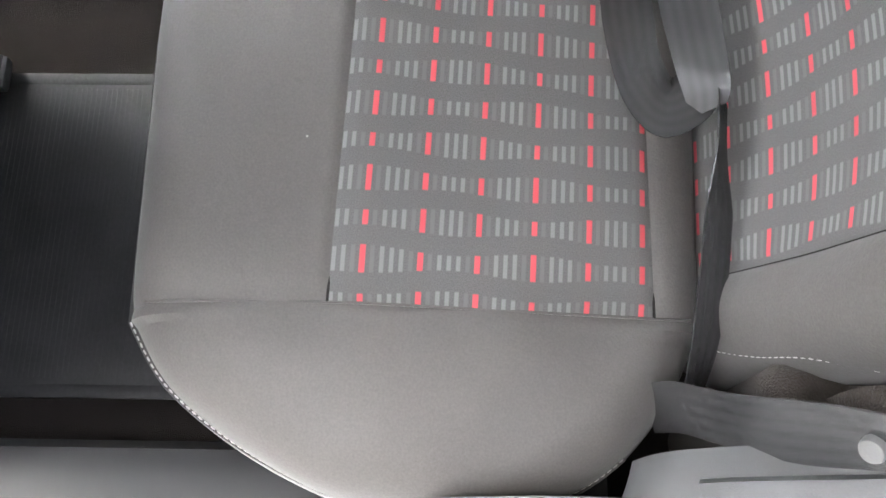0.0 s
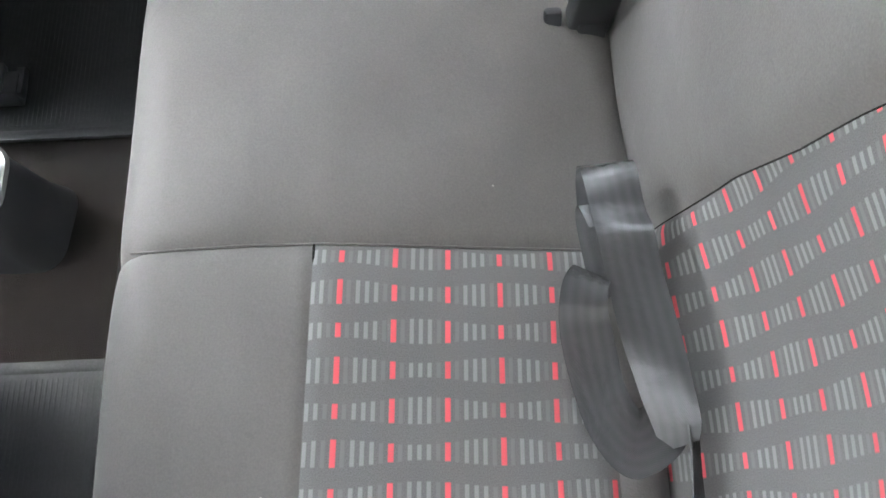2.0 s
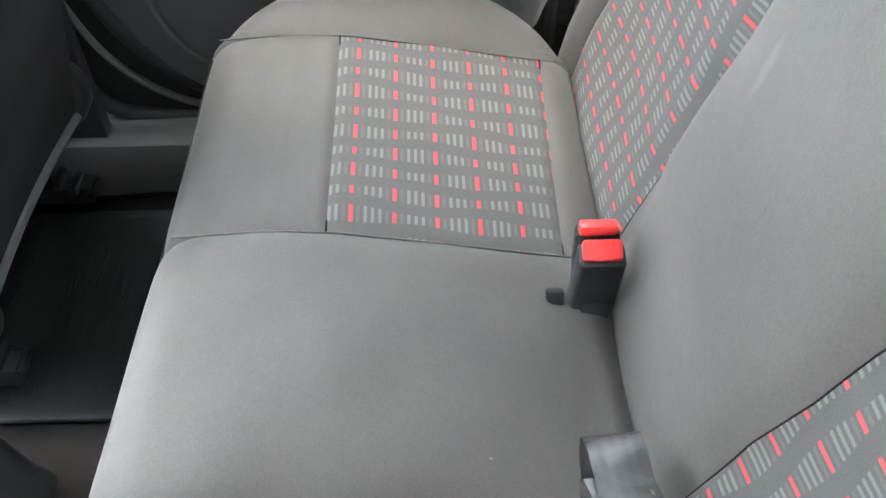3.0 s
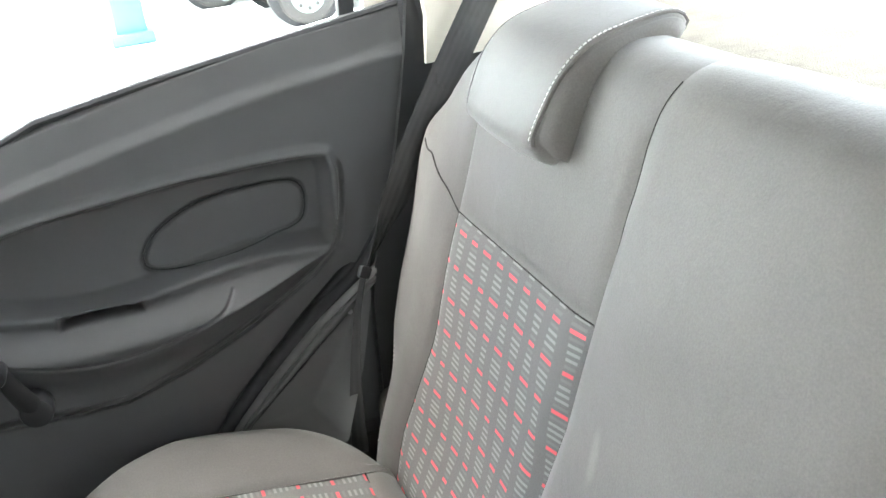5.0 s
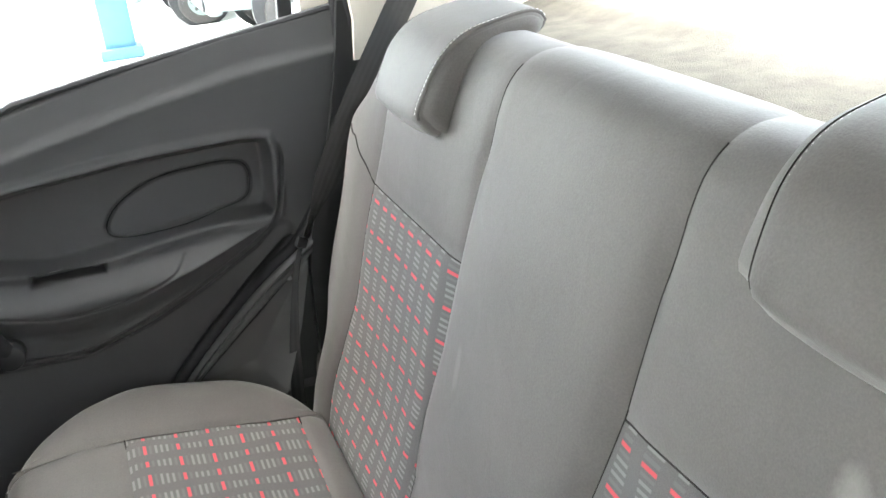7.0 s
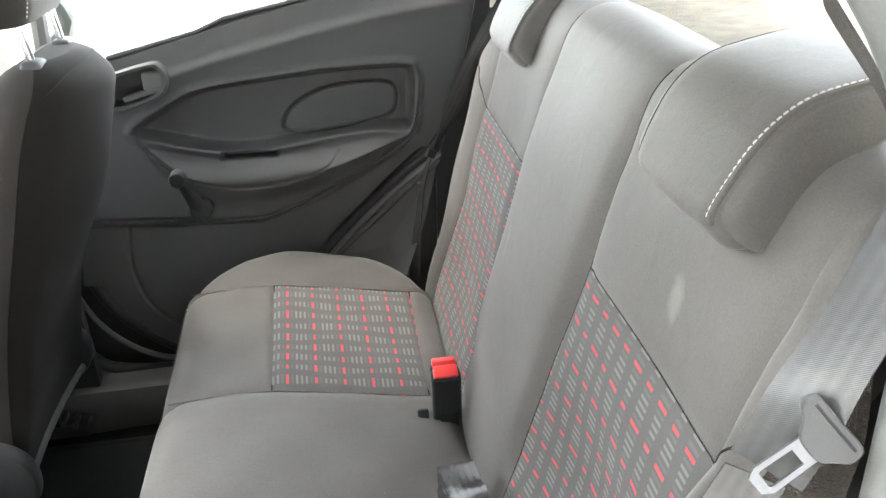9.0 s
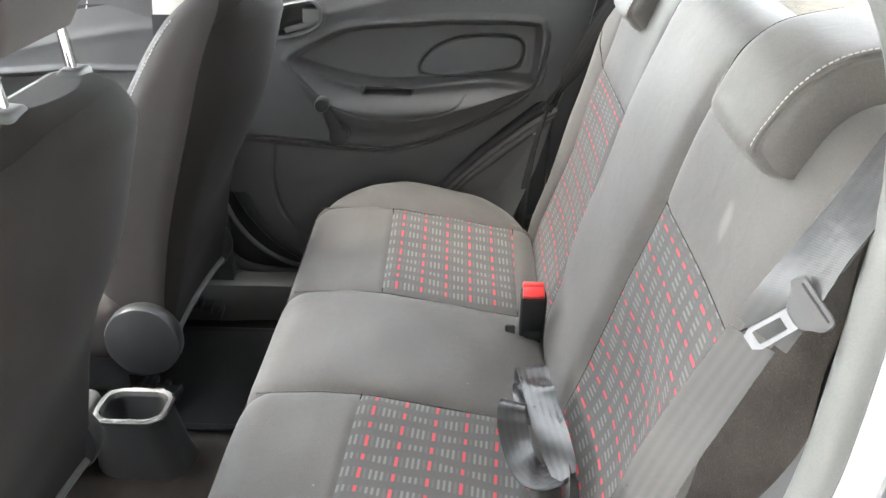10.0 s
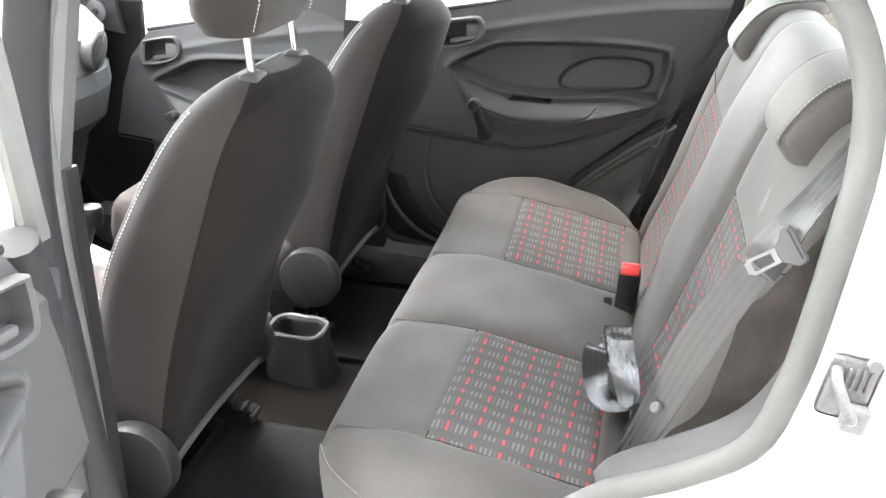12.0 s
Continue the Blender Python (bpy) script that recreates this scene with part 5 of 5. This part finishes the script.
# ---- console, mats and front of the cabin ----
def build_console():
    c = thing("rear_cup_holder", "black plastic cup holder at the end of the tunnel", "cup holder", at=(0.006, 0.655, 0.0))
    def rr(w, l, r, z, dy=0.0):
        out = []
        for px, py, a0 in ((w - r, l - r, 0), (-(w - r), l - r, 90), (-(w - r), -(l - r), 180), (w - r, -(l - r), 270)):
            for k in range(8):
                a = radians(a0 + 90 * k / 7)
                out.append((px + r * math.cos(a), py + r * math.sin(a) + dy, z))
        return out
    part("body", loft([rr(0.058, 0.078, 0.03, 0.035, -0.014), rr(0.055, 0.073, 0.034, 0.06, -0.008), rr(0.050, 0.064, 0.034, 0.13), rr(0.049, 0.062, 0.034, 0.148)], cap=False), PLASTIC_DARK, c)
    part("rim", loft([rr(0.049, 0.062, 0.034, 0.148), rr(0.051, 0.064, 0.035, 0.154), rr(0.048, 0.061, 0.033, 0.158), rr(0.041, 0.054, 0.028, 0.156), rr(0.039, 0.052, 0.027, 0.146)], cap=False), GLOSSY, c, "glossy grey rim")
    part("well", loft([rr(0.039, 0.052, 0.027, 0.147), rr(0.036, 0.048, 0.026, 0.085), rr(0.02, 0.025, 0.015, 0.082), rr(0.002, 0.002, 0.001, 0.082)], cap=False), BLACK, c)
    t = thing("tunnel_console", "dark plastic centre console between the front seats", "console")
    part("body", block((0.13, 0.62, 0.10), (0.0, 1.04, 0.105), 0.02, 3), PLASTIC, t)
    part("gear_bezel", block((0.12, 0.16, 0.02), (0.0, 1.16, 0.245), 0.008, 3, (18, 0, 0)), PLASTIC_LIGHT, t, "pale grey gear lever surround")
    part("bezel_base", block((0.14, 0.22, 0.12), (0.0, 1.17, 0.18), 0.015, 2, (14, 0, 0)), PLASTIC, t)
    part("gear_lever", tube([(0.0, 1.15, 0.25), (0.0, 1.12, 0.33)], 0.012, 10), BLACK, t)
    part("gear_knob", disc(0.024, 0.05, pose(0.0, 1.115, 0.35), 0.012), BLACK, t)


def build_mat(cx, label):
    m = thing("floor_mat", label, "floor mat", "floor mats")
    rr = lambda w, l, r, z: [(cx + sx * (w - r) + r * math.cos(radians(a0 + 90 * k / 5)), 0.55 + sy * (l - r) + r * math.sin(radians(a0 + 90 * k / 5)), z)
                             for sx, sy, a0 in ((1, 1, 0), (-1, 1, 90), (-1, -1, 180), (1, -1, 270)) for k in range(6)]
    part("rubber_sheet", loft([rr(0.190, 0.205, 0.03, 0.004), rr(0.190, 0.205, 0.03, 0.010), rr(0.184, 0.199, 0.028, 0.012), rr(0.176, 0.191, 0.025, 0.009)]), MAT, m)
    vs, fs = [], []
    for k in range(60):
        y = 0.37 + k * 0.006
        b = block((0.34, 0.0026, 0.0012), (cx, y, 0.0086), 0.0004, 1)
        base = len(vs)
        b.verts.ensure_lookup_table()
        vs += [tuple(v.co) for v in b.verts]
        fs += [tuple(v.index + base for v in f.verts) for f in b.faces]
        b.free()
    part("ribs", (vs, fs), MAT, m, smooth=False)


def build_dash():
    d = thing("dashboard", "grey moulded dashboard with round air vent", "dashboard")
    prof = [(1.36, 0.42), (1.34, 0.50), (1.345, 0.545), (1.365, 0.56), (1.36, 0.64), (1.40, 0.675), (1.55, 0.69), (1.80, 0.66), (1.80, 0.20), (1.46, 0.22), (1.42, 0.36)]
    part("body", loft([[(x, y + dy, z) for y, z in prof] for x, dy in ((-0.64, 0.10), (-0.50, 0.015), (-0.42, 0.0), (0.42, 0.0), (0.50, 0.015), (0.58, 0.06), (0.64, 0.12))]), PLASTIC, d, smooth=False)
    q = [(1.352, 0.548), (1.348, 0.635), (1.395, 0.678), (1.55, 0.694), (1.55, 0.68), (1.40, 0.66), (1.37, 0.63), (1.37, 0.552)]
    part("upper_pad", loft([[(x, y + dy, z) for y, z in q] for x, dy in ((-0.63, 0.10), (-0.50, 0.015), (-0.42, 0.0), (0.42, 0.0), (0.50, 0.015), (0.58, 0.06), (0.63, 0.12))]), PLASTIC_MID, d, smooth=False)
    for x in (0.42,):
        m = pose(x, 1.342, 0.606, 100, 0, 8)
        ring = part("air_vent", disc(0.052, 0.03, m, 0.006, 32), PLASTIC_MID, d, "round air vent")
        part("vent_throat", disc(0.042, 0.034, m, 0.002, 32), BLACK, ring)
        for k in (-0.014, 0.014):
            part("vent_blade", block((0.07, 0.004, 0.006), (0, 0, 0), 0.001, 1), PLASTIC_MID, ring).matrix_basis = m @ pose(0, k, 0.017, 0, 0, 60)
    sp = thing("mirror_corner_trim", "black corner trim with round tweeter", "speaker trim")
    q = [(1.60, 0.63), (1.40, 0.60), (1.42, 0.70), (1.60, 0.74)]
    part("cover", loft([[(x, y, z) for y, z in q] for x in (0.655, 0.675)]), BLACK, sp, smooth=False)
    part("tweeter", disc(0.030, 0.012, pose(0.652, 1.472, 0.655, 0, 90, 0), 0.004), PLASTIC, sp)
    part("tweeter_cap", disc(0.010, 0.016, pose(0.650, 1.472, 0.655, 0, 90, 0), 0.003), BLACK, sp)
    mir = thing("wing_mirror", "white car wing mirror with bright glass", "mirror")
    part("shell", block((0.20, 0.09, 0.13), (0.82, 1.43, 0.655), 0.03, 3), PAINT, mir)
    part("mirror_glass", block((0.17, 0.006, 0.10), (0.82, 1.383, 0.655), 0.002, 1), CHROME, mir)


build_console()
build_mat(-0.337, "worn black rubber floor mat before the bench")
build_mat(0.337, "worn black rubber floor mat before the bench")
build_dash()


def front_shell():
    w = thing("windscreen", "clear windscreen above the dashboard", "window", kind="structure")
    q = [(-0.62, 1.75, 0.70), (0.62, 1.75, 0.70), (0.52, 1.06, 1.125), (-0.52, 1.06, 1.125)]
    p = part("pane", loft([q, [(x, y + 0.003, z + 0.004) for x, y, z in q]]), GLASS, w, smooth=False)
    p.visible_shadow = False
    for side in (-1, 1):
        a = thing("windscreen_pillar", "pale trimmed windscreen pillar", "pillar", kind="structure")
        part("trim", tube([(side * 0.64, 1.76, 0.68), (side * 0.60, 1.35, 0.92), (side * 0.545, 0.95, 1.14)], 0.03, 10), PLASTIC_LIGHT, a)
    b = thing("front_bulkhead", "dark bulkhead below the dashboard", "wall", kind="structure")
    part("panel", block((1.3, 0.03, 0.75), (0, 1.80, 0.30), 0.004), BLACK, b)
    for side in (-1, 1):
        kick = thing("kick_panel", "dark carpeted side of the front footwell", "car interior trim", kind="structure")
        part("panel", block((0.02, 0.62, 0.78), (side * 0.682, 1.66, 0.30), 0.004, 1), CARPET, kick)
    hood = thing("bonnet", "white painted bonnet", "car body", kind="structure")
    part("panel", block((1.4, 0.85, 0.06), (0, 2.22, 0.60), 0.02, 2, (-6, 0, 0)), PAINT, hood)
    boot = thing("boot_lid", "white painted boot lid", "car body", kind="structure")
    part("panel", block((1.35, 0.30, 0.05), (0, -1.10, 0.80), 0.02, 2, (4, 0, 0)), PAINT, boot)
    # near front door, closed
    nd = thing("near_front_door", "dark trimmed front door on the near side", "car door")
    part("trim", block((0.05, 0.86, 0.55), (-0.685, 1.265, 0.37), 0.02, 2), PLASTIC, nd)
    part("skin", block((0.04, 0.86, 0.62), (-0.745, 1.275, 0.36), 0.02, 2), PAINT, nd)


front_shell()


# ---- outside ----
def build_ground():
    g = thing("ground", "pale dusty yard round the car", "ground", kind="structure")
    n = 40
    r = np.concatenate([[0], np.geomspace(1.5, 900, n)])
    a = np.linspace(0, 2 * math.pi, 48, endpoint=False)
    P = np.stack([np.outer(r, np.cos(a)) + 1.0, np.outer(r, np.sin(a)), np.full((len(r), len(a)), -0.50)], axis=-1)
    P[..., 2] += 0.015 * np.sin(P[..., 0] * 1.7) * np.cos(P[..., 1] * 1.3) * (r[:, None] < 40)
    part("soil", grid(P, closed=True), DUST, g)


def build_wheel(parent, x, y, z, radius):
    w = part("wheel", disc(radius, 0.20, pose(x, y, z, 0, 90, 0), 0.05, 32), TYRE, parent, "dusty tyre with pale steel rim")
    part("rim", disc(radius * 0.62, 0.215, pose(x, y, z, 0, 90, 0), 0.015, 28), TRUCK, w)
    part("hub_cap", disc(radius * 0.22, 0.24, pose(x, y, z, 0, 90, 0), 0.01, 16), STEEL, w)
    for k in range(8):
        a = k * math.pi / 4
        part("rim_hole", disc(radius * 0.07, 0.222, pose(x, y + math.cos(a) * radius * 0.43, z + math.sin(a) * radius * 0.43, 0, 90, 0), 0.0, 8), TYRE, w)


def build_truck(x, y, label):
    """A pickup with its nose towards +y."""
    t = thing("pickup_truck", label, "truck", "parked vehicles", at=(x, y, -0.50))
    g = 0.0
    side = [(-2.6, 0.42), (-2.6, 1.0), (-1.0, 1.02), (-0.95, 1.55), (0.35, 1.58), (0.95, 1.10), (1.75, 1.02), (1.95, 0.85), (2.0, 0.40), (1.4, 0.36), (0.6, 0.40), (-1.2, 0.40)]
    part("body", loft([[(k * 0.82 * (1 if z < 1.1 else 0.92), yy, z) for yy, z in side] for k in (-1, -0.94, 0.94, 1)]), TRUCK, t, smooth=False)
    part("bumper", block((1.66, 0.16, 0.26), (0, 2.02, 0.48), 0.05, 3), TRUCK, t)
    part("grille", block((0.8, 0.05, 0.22), (0, 2.0, 0.76), 0.02, 2), BLACK, t)
    for dx in (-0.62, 0.62):
        part("headlight", block((0.34, 0.10, 0.20), (dx, 1.95, 0.80), 0.03, 3), CHROME, t)
        part("fog_light", disc(0.07, 0.05, pose(dx, 2.10, 0.46, 90, 0, 0), 0.01, 20), BLACK, t)
    for dx in (-0.80, 0.80):
        part("side_window", block((0.02, 1.0, 0.36), (dx * 0.95, -0.30, 1.30), 0.03, 2), BLACK, t)
        for dy in (-1.75, 1.25):
            part("wheel_arch", disc(0.40, 0.10, pose(dx, dy, 0.36, 0, 90, 0), 0.01, 28), BLACK, t)
            build_wheel(t, dx * 1.02, dy, 0.29, 0.29)


def build_post():
    p = thing("blue_post", "pale blue painted post in the yard", "post", at=(9.7, -0.05, -0.5))
    part("shaft", block((0.30, 0.32, 5.0), (0, 0, 2.5), 0.03, 2), BLUE, p)
    part("foot", block((0.42, 0.44, 0.12), (0, 0, 0.06), 0.02, 2), BLUE, p)


def build_shade_wall():
    """Unseen wall, return and eave, added to keep the open-door side in shade."""
    w = thing("shade_wall", "unseen pale wall and eave added to shade the open-door side", "wall", kind="structure")
    part("shade_side", block((0.25, 16, 3.8), (-4.9, 0.5, 1.4), 0.02, 1), WALL, w)
    part("shade_return", block((4.1, 0.25, 3.8), (-2.85, -3.2, 1.4), 0.02, 1), WALL, w)
    part("shade_eave", block((3.5, 16, 0.10), (-3.20, 0.5, 2.55), 0.02, 1), WALL, w)


build_ground()
build_shade_wall()
build_truck(9.8, -3.03, "pale green grey pickup truck parked in the yard")
build_truck(12.2, -2.4, "pale pickup truck parked behind another in the yard")
build_post()
